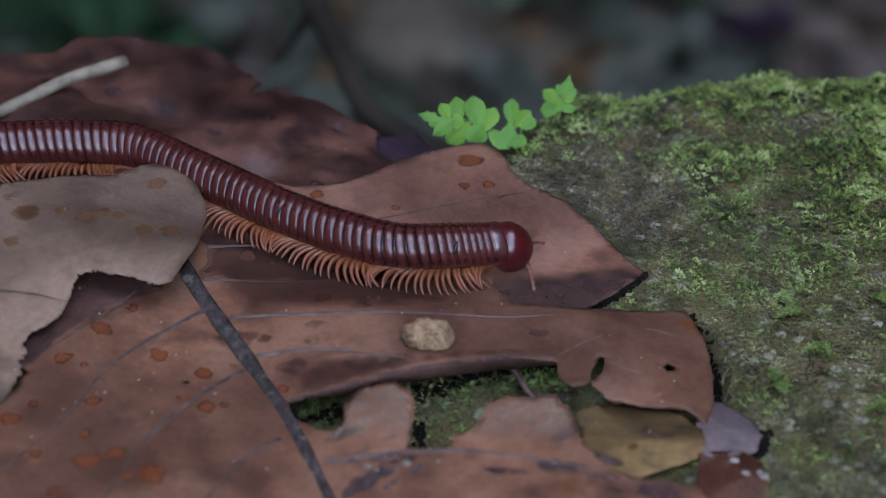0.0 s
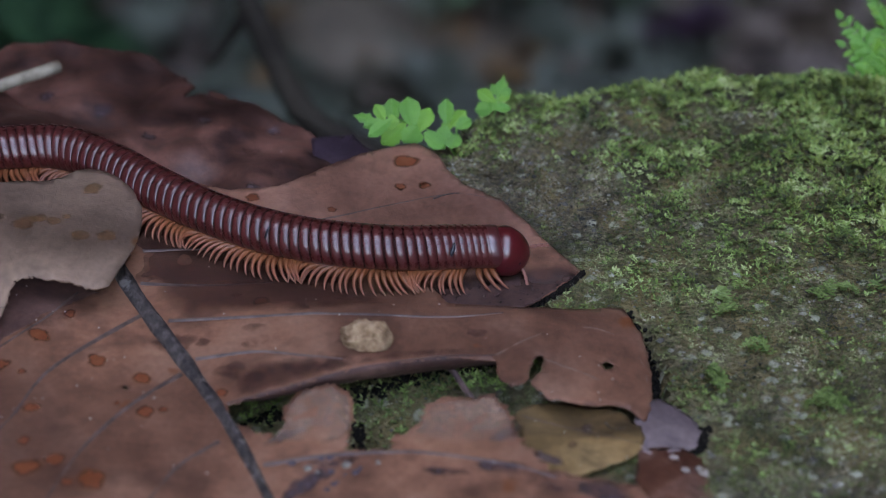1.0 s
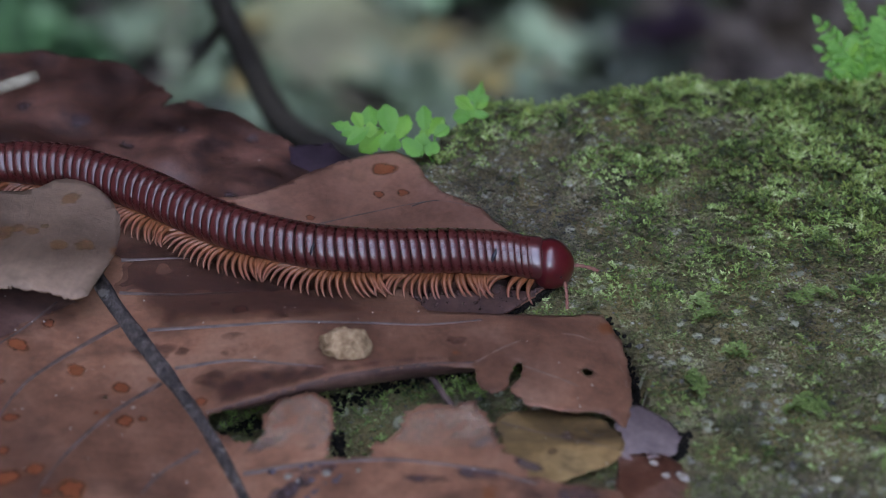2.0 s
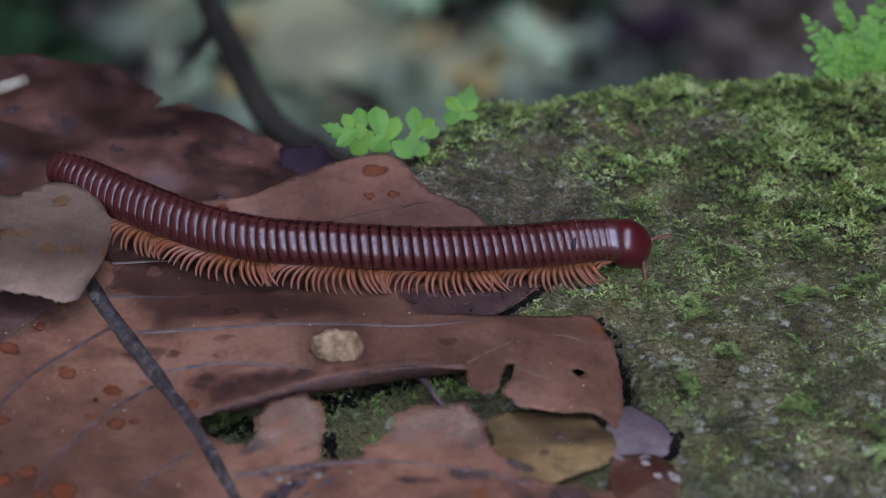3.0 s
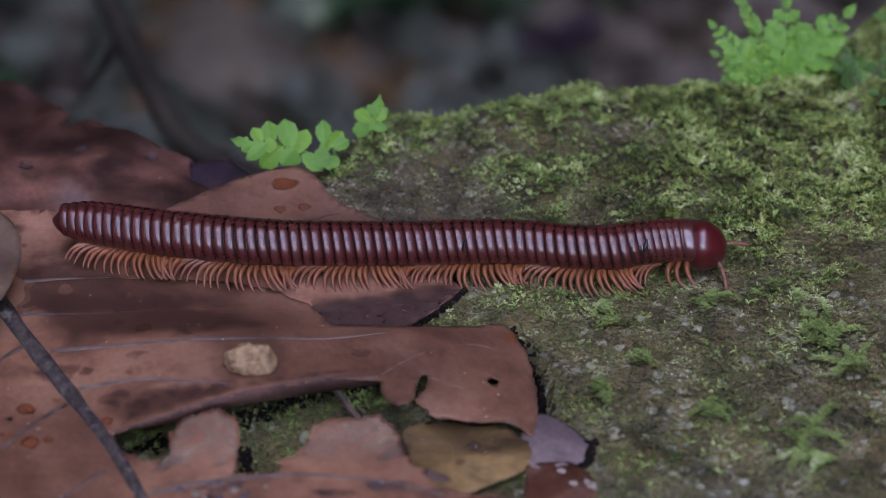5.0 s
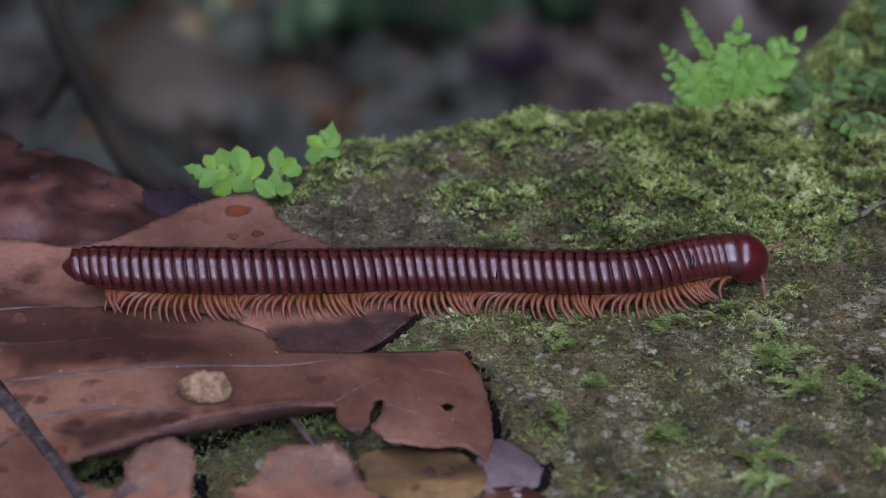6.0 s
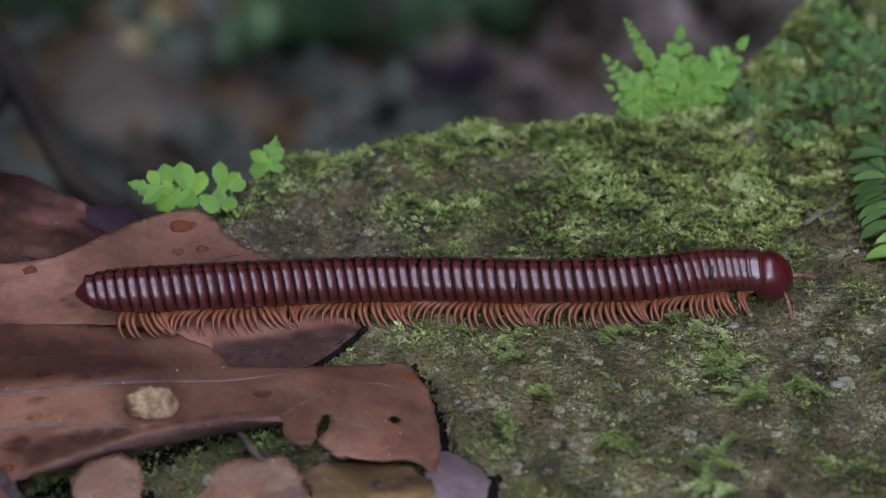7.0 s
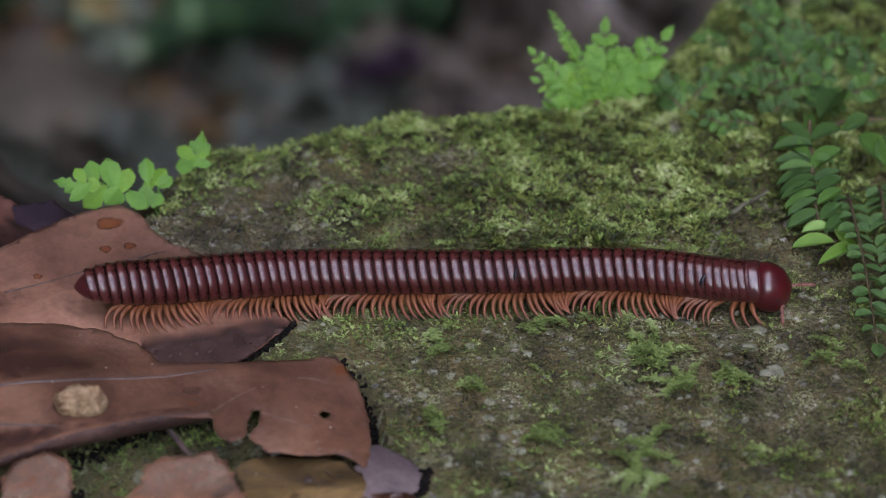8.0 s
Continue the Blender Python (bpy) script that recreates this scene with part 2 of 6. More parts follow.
def midrib_material():
    """Dry fibrous rib: dark grey with pale worn streaks along it."""
    mat, node, link, b = shader("dry midrib", 0.7, 0.3)
    long = grain(node, link, 800, 6, 0.7, stretch=(0.8, 0.35, 0.8))
    patch = grain(node, link, 300, 5, 0.65)
    base = ramp(node, link, long.outputs["Fac"], [(0.33, (0.018, 0.013, 0.013)), (0.5, (0.06, 0.045, 0.042)), (0.70, (0.17, 0.13, 0.115))])
    worn = ramp(node, link, patch.outputs["Fac"], [(0.57, (0, 0, 0)), (0.66, (0.8, 0.8, 0.8))])
    link(blend(node, link, worn, base, (0.26, 0.22, 0.2)), b.inputs["Base Color"])
    relief(node, link, b, long.outputs["Fac"], 0.0012, 0.8)
    return mat


MIDRIB_WOOD = midrib_material()
CREASE = plain_material("worn leaf crease", (0.10, 0.052, 0.036), (0.23, 0.135, 0.097), 300, 0.6)
VEIN_PALE = plain_material("pale thin vein", (0.06, 0.042, 0.04), (0.19, 0.13, 0.118), 320, 0.6)
ROCK = rock_material()
MOSS = moss_material("moss", [(0.05, (0.02, 0.03, 0.009)), (0.3, (0.078, 0.122, 0.029)), (0.55, (0.17, 0.255, 0.06)), (0.8, (0.3, 0.415, 0.13)), (1.0, (0.46, 0.52, 0.24))], 0.9, 190)
MOSS_YELLOW = moss_material("yellowish moss", [(0.05, (0.03, 0.033, 0.009)), (0.3, (0.10, 0.122, 0.027)), (0.55, (0.185, 0.235, 0.052)), (0.8, (0.29, 0.35, 0.11)), (1.0, (0.46, 0.49, 0.25))], 0.9, 190)
MOSS_STRAND = moss_material("feathery moss", [(0.05, (0.06, 0.095, 0.024)), (0.4, (0.135, 0.20, 0.052)), (0.8, (0.24, 0.33, 0.11)), (1.0, (0.42, 0.5, 0.25))], 0.7)
MOSS_LOW = moss_material("short moss", [(0.05, (0.016, 0.018, 0.007)), (0.35, (0.055, 0.062, 0.018)), (0.7, (0.13, 0.145, 0.044)), (1.0, (0.34, 0.34, 0.17))], 0.9)
MOSS_DEAD = moss_material("withered moss", [(0.1, (0.035, 0.025, 0.015)), (0.5, (0.13, 0.092, 0.052)), (0.85, (0.26, 0.2, 0.12)), (1.0, (0.42, 0.36, 0.26))], 0.9)
LICHEN = plain_material("pale lichen", (0.11, 0.11, 0.075), (0.34, 0.33, 0.245), 420, 0.85, 0.2, 0.0008)
GRIT = moss_material("pale grit", [(0.1, (0.025, 0.023, 0.021)), (0.45, (0.10, 0.09, 0.075)), (0.8, (0.27, 0.25, 0.2)), (1.0, (0.5, 0.48, 0.4))])
RING = ring_material()
COLLAR = plain_material("wine-red neck shield", (0.06, 0.007, 0.009), (0.09, 0.013, 0.015), 500, 0.33, 0.95, 0.00005, coat=0.25)
HEAD = plain_material("red head plate", (0.062, 0.003, 0.006), (0.105, 0.006, 0.009), 500, 0.33, 0.8, 0.00005, coat=0.2)
def leg_material():
    """Orange-red at the hip, paler towards the claw."""
    mat, node, link, b = shader("orange leg", 0.42, 0.45)
    tc = node("TexCoord")
    xyz = node("SeparateXYZ")
    link(tc.outputs["Object"], xyz.inputs["Vector"])
    span = node("MapRange")
    for k, v in (("From Min", 0.0), ("From Max", -0.0024)):
        span.inputs[k].default_value = v
    link(xyz.outputs["Z"], span.inputs["Value"])
    tone = ramp(node, link, span.outputs["Result"], [(0.0, (0.24, 0.072, 0.028)), (0.2, (0.235, 0.068, 0.029)), (0.45, (0.21, 0.057, 0.029)), (0.75, (0.25, 0.09, 0.053)), (1.0, (0.22, 0.083, 0.051))])
    n = grain(node, link, 700, 4, 0.6)
    link(blend(node, link, 0.6, tone, ramp(node, link, n.outputs["Fac"], [(0.3, (0.36, 0.34, 0.34)), (0.7, (0.62, 0.62, 0.62))]), "OVERLAY"), b.inputs["Base Color"])
    return mat


LEG = leg_material()
BELLY = plain_material("orange belly", (0.13, 0.032, 0.017), (0.21, 0.06, 0.032), 500, 0.5, 0.4)
ANTENNA = plain_material("red antenna", (0.15, 0.045, 0.034), (0.30, 0.115, 0.085), 700, 0.45)
MOUTH = plain_material("pale mouth parts", (0.26, 0.1, 0.075), (0.42, 0.22, 0.17), 700, 0.45)
SCAR = plain_material("black scar", (0.004, 0.004, 0.006), (0.02, 0.02, 0.03), 900, 0.3)
FERN = plain_material("bright fern leaf", (0.055, 0.185, 0.026), (0.125, 0.31, 0.06), 350, 0.5, 0.2, 0.0001, through_light=0.25)
FERN_YELLOW = plain_material("yellow-green fern leaf", (0.075, 0.215, 0.022), (0.15, 0.33, 0.05), 350, 0.5, 0.2, 0.0001, through_light=0.25)
HERB = plain_material("blue-green herb leaf", (0.024, 0.072, 0.02), (0.062, 0.145, 0.042), 260, 0.5, 0.15, 0.0001, through_light=0.15)
HERB_LIGHT = plain_material("mid-green herb leaf", (0.036, 0.115, 0.024), (0.085, 0.2, 0.045), 260, 0.5, 0.2, 0.0001, through_light=0.15)
HERB_YOUNG = plain_material("young herb leaf", (0.085, 0.22, 0.035), (0.18, 0.35, 0.075), 260, 0.45, 0.4, 0.0001, through_light=0.2)
STEM = plain_material("brown stem", (0.07, 0.045, 0.025), (0.16, 0.10, 0.055), 400, 0.7)
STALE_WOOD = plain_material("greyish dry twig", (0.09, 0.08, 0.055), (0.24, 0.21, 0.155), 260, 0.85, 0.2, 0.0008)
STICK = plain_material("bleached twig", (0.17, 0.135, 0.095), (0.42, 0.355, 0.265), 220, 0.8, 0.2, 0.0008)
CRUMB = plain_material("ochre crumb", (0.17, 0.085, 0.04), (0.47, 0.3, 0.18), 900, 0.8, 0.3, 0.0016)
CLEFT_BLACK = plain_material("black cleft shade", (0.003, 0.0025, 0.002), (0.012, 0.009, 0.007), 600, 0.8, 0.15, 0.0006)
MOULD = plain_material("dark mould", (0.035, 0.025, 0.035), (0.10, 0.075, 0.09), 700, 0.7)
MOULD_GREY = plain_material("grey mould", (0.12, 0.10, 0.085), (0.28, 0.25, 0.21), 700, 0.7)
MOULD_PALE = plain_material("whitish mould", (0.3, 0.27, 0.24), (0.6, 0.56, 0.5), 700, 0.7)
SOIL = plain_material("forest soil", (0.018, 0.012, 0.008), (0.075, 0.052, 0.034), 9, 0.85, 0.2, 0.01)
LITTER = moss_material("leaf litter", [(0.05, (0.03, 0.021, 0.017)), (0.4, (0.085, 0.061, 0.05)), (0.7, (0.15, 0.11, 0.09)), (1.0, (0.25, 0.195, 0.165))])
LITTER_PURPLE = moss_material("purple litter", [(0.1, (0.02, 0.010, 0.018)), (0.9, (0.055, 0.03, 0.05))])
WEED = moss_material("far weeds", [(0.1, (0.008, 0.024, 0.012)), (0.6, (0.022, 0.065, 0.028)), (1.0, (0.05, 0.12, 0.05))])
WEED_PALE = moss_material("grey-green weeds", [(0.1, (0.024, 0.028, 0.02)), (0.6, (0.07, 0.08, 0.06)), (1.0, (0.18, 0.195, 0.165))])
STONE_BROWN = plain_material("brown mottled stone", (0.04, 0.03, 0.022), (0.2, 0.155, 0.115), 28, 0.8, 0.3, 0.004)
LITTER_OCHRE = moss_material("ochre litter", [(0.1, (0.07, 0.036, 0.016)), (0.9, (0.2, 0.11, 0.05))])
STONE = plain_material("grey stone", (0.036, 0.028, 0.022), (0.14, 0.112, 0.086), 40, 0.8, 0.3, 0.004)
BARK = plain_material("dark bark", (0.015, 0.012, 0.01), (0.05, 0.04, 0.03), 30, 0.85, 0.2, 0.01)
FOREST = moss_material("forest foliage", [(0.1, (0.008, 0.014, 0.006)), (0.6, (0.025, 0.04, 0.015)), (1.0, (0.05, 0.08, 0.03))])


# ---- shapes ----
def mesh_of(name, verts, faces, material, smooth_shade=True):
    """A mesh in metres from points in millimetres."""
    me = bpy.data.meshes.new(name)
    me.from_pydata([(x * MM, y * MM, z * MM) for x, y, z in verts], [], faces)
    me.materials.append(material)
    if smooth_shade:
        me.polygons.foreach_set("use_smooth", [True] * len(me.polygons))
    me.update()
    return me


def part(name, me, parent, label="", at=None):
    ob = new(name, me)
    ob.parent = parent
    if at is not None:
        ob.matrix_basis = at
    return tagged(ob, label)


def thing(name, at, label, category, group="", kind=""):
    """An Empty at the thing's base (millimetres) that carries its parts."""
    ob = new(name)
    ob.empty_display_size = 0.005
    ob.location = Vector(at) * MM
    return tagged(ob, label, category, group, kind)


def tube(points, radii, sides=8, flat=1.0, cap=True):
    """Points and faces of a tapered tube along a line of points."""
    pts = [Vector(p) for p in points]
    verts, faces = [], []
    up = Vector((0, 0, 1))
    for i, p in enumerate(pts):
        d = (pts[min(i + 1, len(pts) - 1)] - pts[max(i - 1, 0)]).normalized()
        side = d.cross(up)
        side = side.normalized() if side.length > 1e-4 else Vector((1, 0, 0))
        top = side.cross(d).normalized()
        for k in range(sides):
            a = 2 * math.pi * k / sides
            verts.append(tuple(p + side * (radii[i] * math.cos(a)) + top * (radii[i] * flat * math.sin(a))))
    for i in range(len(pts) - 1):
        for k in range(sides):
            a, b = i * sides + k, i * sides + (k + 1) % sides
            faces.append((a, b, b + sides, a + sides))
    if cap:
        faces.append(tuple(range(sides))[::-1])
        faces.append(tuple(range(len(verts) - sides, len(verts))))
    return verts, faces


def spline(points, n):
    """n points on a smooth curve through the points."""
    p = [Vector(q) for q in points]
    p = [2 * p[0] - p[1]] + p + [2 * p[-1] - p[-2]]
    out = []
    for j in range(n):
        u = j / (n - 1) * (len(p) - 3)
        i = min(int(u), len(p) - 4)
        f = u - i
        a, b, c, d = p[i:i + 4]
        out.append(0.5 * (2 * b + (c - a) * f + (2 * a - 5 * b + 4 * c - d) * f * f + (3 * b - a - 3 * c + d) * f ** 3))
    return out


def ragged(outline, step, plain, seed, torn=None):
    """The outline at close steps, uneven; rougher where it lies within torn (x from, to, y from, to)."""
    out = []
    n = len(outline)
    for i in range(n):
        a, b = Vector(outline[i]), Vector(outline[(i + 1) % n])
        k = max(1, int((b - a).length / step))
        for j in range(k):
            p = a.lerp(b, j / k)
            if torn and torn[0] < p.x < torn[1] and torn[2] < p.y < torn[3]:
                rough, fine = 0.8, 0.85
            else:
                rough, fine = plain, 0.5 * plain
            w = noise.noise_vector(Vector((p.x * 0.35, p.y * 0.35, seed)))
            v = noise.noise_vector(Vector((p.x * 1.3, p.y * 1.3, seed + 5)))
            f = noise.noise_vector(Vector((p.x * 3.1, p.y * 3.1, seed + 9)))
            out.append(Vector((p.x + rough * (w.x + 0.5 * v.x) + fine * f.x, p.y + rough * (w.y + 0.5 * v.y) + fine * f.y)))
    return out


def rounded(outline, turns=1):
    """Corners cut off in turn, to round an outline."""
    for _ in range(turns):
        out = []
        for a, b in zip(outline, outline[1:] + outline[:1]):
            out.append((a[0] * 0.8 + b[0] * 0.2, a[1] * 0.8 + b[1] * 0.2))
            out.append((a[0] * 0.2 + b[0] * 0.8, a[1] * 0.2 + b[1] * 0.8))
        outline = out
    return outline


def inside(p, ring):
    """Whether a point lies within a closed outline."""
    hit = False
    for a, b in zip(ring, ring[1:] + ring[:1]):
        if (a.y > p.y) != (b.y > p.y) and p.x < a.x + (p.y - a.y) / (b.y - a.y) * (b.x - a.x):
            hit = not hit
    return hit


def blade_mesh(name, outline, height, material, origin, holes=(), grid=1.6, thick=0.28, rough=0.25, seed=1, fold=None, torn=None):
    """A thin curved leaf blade with real thickness inside an outline (mm), lifted to height(x, y)."""
    rings = [ragged(outline, 0.4, rough, seed, torn)] + [ragged(h, 0.4, rough * 0.5, seed + 1) for h in holes]
    pts, edges = [], []
    for ring in rings:
        s = len(pts)
        pts += ring
        edges += [(s + i, s + (i + 1) % len(ring)) for i in range(len(ring))]
    xs, ys = [p[0] for p in rings[0]], [p[1] for p in rings[0]]
    x = min(xs)
    while x < max(xs):
        y = min(ys)
        while y < max(ys):
            pts.append(Vector((x + random.uniform(-0.3, 0.3), y + random.uniform(-0.3, 0.3))))
            y += grid
        x += grid
    v, _, f, *_ = geometry.delaunay_2d_cdt(pts, edges, [], 4, 1e-4)
    verts = []
    for p in v:
        z = height(p.x, p.y) + 0.12 * noise.noise(Vector((p.x * 0.28, p.y * 0.28, seed)))
        if fold:
            z += fold(p.x, p.y)
        verts.append((p.x - origin[0], p.y - origin[1], z - origin[2]))
    n = len(verts)
    count = {}
    faces = []
    for t in f:
        t = list(t)
        mid = sum((v[i] for i in t), Vector((0, 0))) / len(t)
        if any(inside(mid, ring) for ring in rings[1:]):
            continue
        a, b, c = (v[i] for i in t[:3])
        if (b - a).cross(c - a) < 0:
            t.reverse()
        faces.append(t)
        for i in range(len(t)):
            e = (t[i], t[(i + 1) % len(t)])
            count[e] = count.get(e, 0) + 1
    under = [(x, y, z - thick) for x, y, z in verts]
    sides = [(b, a, a + n, b + n) for a, b in count if (b, a) not in count]
    me = mesh_of(name, verts + under, [tuple(t) for t in faces] + [tuple(i + n for i in reversed(t)) for t in faces] + sides, material)
    return me


def stain_mesh(x0, y0, r, height, origin, seed, fold=None, material=None, wide=1.0, turn=0.0):
    """A thin irregular crust on a blade, 0.05 mm proud of it; wide stretches it along turn (degrees)."""
    verts, faces = [], []
    n, rings_in = 24, 4
    ct, st = math.cos(radians(turn)), math.sin(radians(turn))
    for q in range(rings_in + 1):
        for k in range(n):
            a = 6.2832 * k / n
            d = r * q / rings_in * (1 + 0.45 * noise.noise(Vector((math.cos(a) * 1.1 + x0, math.sin(a) * 1.1 + y0, seed))) + 0.2 * noise.noise(Vector((math.cos(a) * 3 + x0, math.sin(a) * 3, seed))))
            du, dv = d * wide * math.cos(a), d * math.sin(a)
            x, y = x0 + du * ct - dv * st, y0 + du * st + dv * ct
            z = height(x, y) + 0.12 * noise.noise(Vector((x * 0.28, y * 0.28, seed))) + 0.05
            if fold:
                z += fold(x, y)
            verts.append((x - origin[0], y - origin[1], z - origin[2]))
    for q in range(rings_in):
        for k in range(n):
            a, b = q * n + k, q * n + (k + 1) % n
            faces.append((a, a + n, b + n, b))
    me = mesh_of("stain", verts, faces, material or STAIN)
    fade = me.attributes.new("fade", "FLOAT", "POINT")
    fade.data.foreach_set("value", [(1.0, 1.0, 1.0, 0.9, 0.15)[i // n] for i in range(len(verts))])
    return me


def film_mesh(outline, height, origin, seed, material, fade=None, proud=0.08):
    """A thin crust with a ragged rim, proud (mm) of a blade; fade(x, y) thins it out, 1 to 0."""
    me = blade_mesh("rot", outline, lambda x, y: height(x, y) + proud, material, origin, (), 1.0, 0.06, 0.5, seed)
    if fade:
        me.attributes.new("fade", "FLOAT", "POINT").data.foreach_set("value", [fade(v.co.x / MM + origin[0], v.co.y / MM + origin[1]) for v in me.vertices])
    return me


def vein_mesh(name, line, height, origin, width, material, lift=0.1, end=0.35):
    pts = spline([(x, y, 0) for x, y in line], 6 * len(line))
    out = []
    for p in pts:
        out.append((p.x - origin[0], p.y - origin[1], height(p.x, p.y) + lift - origin[2]))
    n = len(out)
    v, f = tube(out, [0.5 * width * (1 - (1 - end) * i / (n - 1)) * (1 + (0.3 if width > 3 else 0.15) * noise.noise(Vector((i * 0.4, width, 3)))) for i in range(n)], 8, 0.6 if width > 3 else 0.35)
    return mesh_of(name, v, f, material)


def leaf(name, label, outline, height, material, veins=(), holes=(), rough=0.25, seed=1, grid=1.6, fold=None, thick=0.28, stains=(), smudges=(), crust=None, torn=None):
    """A dead leaf: blade and raised veins. veins: (name, line, width, material, lift)."""
    cx, cy = sum(p[0] for p in outline) / len(outline), sum(p[1] for p in outline) / len(outline)
    origin = (cx, cy, height(cx, cy))
    root = thing(name, origin, label, "leaf", "dead leaves on the rock")
    part("blade", blade_mesh("blade", outline, height, material, origin, holes, grid, thick, rough, seed, fold, torn), root)
    for kind, line, width, mat, lift in veins:
        part(kind, vein_mesh(kind, line, height, origin, width, mat, lift), root)
    for x, y, r in stains:
        part("stain", stain_mesh(x, y, r, height, origin, seed, fold, crust), root)
    for x, y, r in smudges:
        part("smudge", stain_mesh(x, y, r, height, origin, seed, fold, SMEAR, 1.5 + 0.9 * noise.noise(Vector((x, y, 1))), 12 + 40 * noise.noise(Vector((y, x, 2)))), root, "dark smudge of mould and shade")
    return root


# ---- the heights of ground and leaves (mm) ----
def smooth(u):
    u = min(1.0, max(0.0, u))
    return u * u * (3 - 2 * u)


def lerp_table(v, table):
    for (a, p), (b, q) in zip(table, table[1:]):
        if v <= b:
            return p + (q - p) * max(0.0, (v - a) / (b - a))
    return table[-1][1]


CREST = ((-300, -40), (-120, 10), (-60, 22), (-28, 30), (-15, 39.5), (-7, 48.8), (3, 52), (13, 52.2), (19, 53.3), (25, 56), (31, 59), (36, 58.5), (40, 56), (50, 57), (74, 62.5), (78, 66), (83, 73), (89, 82), (95, 93), (104, 108), (124, 122), (300, 170))


CLEFT = ((-48, 18.6), (-40, 19.6), (-33, 19.4), (-25, 17.8), (-19, 15.2))


def wave(x, y, s):
    return math.sin(x / 17 + s) * math.cos(y / 13 + 1.7 * s)


def rock_height(x, y):
    u = max(0.0, y - lerp_table(x, CREST) + 9)
    z = -u * u / 28 if u < 28 else -28 - 2 * (u - 28)
    z -= 5.5 * smooth((-x - 2) / 45)
    way = math.atan2(y, x - 20)
    far = max(0.0, math.hypot(x - 20, y) - 178 - 12 * math.sin(3 * way + 1) - 7 * math.sin(5 * way))
    z -= 0.03 * far * far
    z -= 5.5 * math.exp(-((x - lerp_table(y, CLEFT)) / 1.9) ** 4) * smooth((y + 48) / 8) * smooth((-17 - y) / 5)
    z -= 7.0 * math.exp(-((x + 16) / 20) ** 2 - ((y + 47) / 9) ** 2)
    z += 0.5 * wave(x * 1.3, y, 0.4) + 0.35 * wave(y * 2.3, x * 2.1, 1.1)
    return max(z, -400.0)


def midrib_distance(x, y):
    return abs((x + 70) * 0.892 + (y + 8) * 0.452)


def height_tip(x, y):
    return 2.6 + 0.3 * wave(x, y, 1.0) - 0.06 * max(0.0, x + 14) + 0.02 * max(0.0, y - 5)


def height_big(x, y):
    z = 3.2 + min(2.4, 0.11 * midrib_distance(x, y)) + 0.45 * wave(x, y, 0.3)
    z -= 0.007 * max(0.0, x + 4) ** 2
    k = smooth((y + 27) / 15) * smooth((x + 76) / 14)
    return z + k * (height_tip(x, y) + 0.1 - z)


def height_back(x, y):
    return 1.0 + 0.9 * wave(x * 1.4, y * 1.2, 2.0) + 0.9 * math.sin(x / 7 + y / 11) + 0.5 * math.sin(x / 2.6 - y / 4.1)


def height_pale(x, y):
    return 10.8 + 0.4 * wave(x, y, 2.6) - 0.003 * max(0.0, x + 80) ** 2 - 0.16 * max(0.0, -22 - y)


def height_low(x, y):
    return 1.6 + 0.4 * wave(x * 1.5, y * 1.5, 0.9) - 0.02 * max(0.0, x - 18) ** 2


def axis_height(x, y):
    return 9.0 - 3.2 * smooth((x + 32) / 44)


# ---- the ground, far behind and below ----
FLOOR = -350.0


def build_ground():
    n, half = 120, 60
    verts, faces = [], []
    steps = [math.copysign(abs(i / half) ** 4 * 400000 + abs(i) * 22, i) for i in range(-half, half + 1)]
    for y in steps:
        for x in steps:
            z = FLOOR + 22 * noise.noise(Vector((x / 190, y / 190, 0))) + 9 * noise.noise(Vector((x / 60, y / 60, 4)))
            verts.append((x, y, z if abs(x) + abs(y) < 5000 else FLOOR))
    w = len(steps)
    faces = [(j * w + i, j * w + i + 1, (j + 1) * w + i + 1, (j + 1) * w + i) for j in range(w - 1) for i in range(w - 1)]
    tagged(new("ground", mesh_of("ground", verts, faces, SOIL)), "dark damp forest soil below the rock", "ground", kind="structure")


def build_rock():
    xs = [-300 + 5 * i for i in range(38)] + [-110 + 1.5 * i for i in range(80)] + [10 + 0.6 * i for i in range(25)] + [25 + 1.5 * i for i in range(80)] + [145 + 5 * i for i in range(32)]
    ys = [-300 + 5 * i for i in range(44)] + [-80 + 1.5 * i for i in range(130)] + [115 + 5 * i for i in range(38)]
    verts = []
    for y in ys:
        for x in xs:
            z = ground_at(x, y)
            verts.append((x, y, z))
    w = len(xs)
    faces = [(j * w + i, j * w + i + 1, (j + 1) * w + i + 1, (j + 1) * w + i) for j in range(len(ys) - 1) for i in range(w - 1)]
    tagged(new("rock", mesh_of("rock", verts, faces, ROCK)), "rounded grey stone boulder grown over with moss and lichen", "rock", kind="structure")


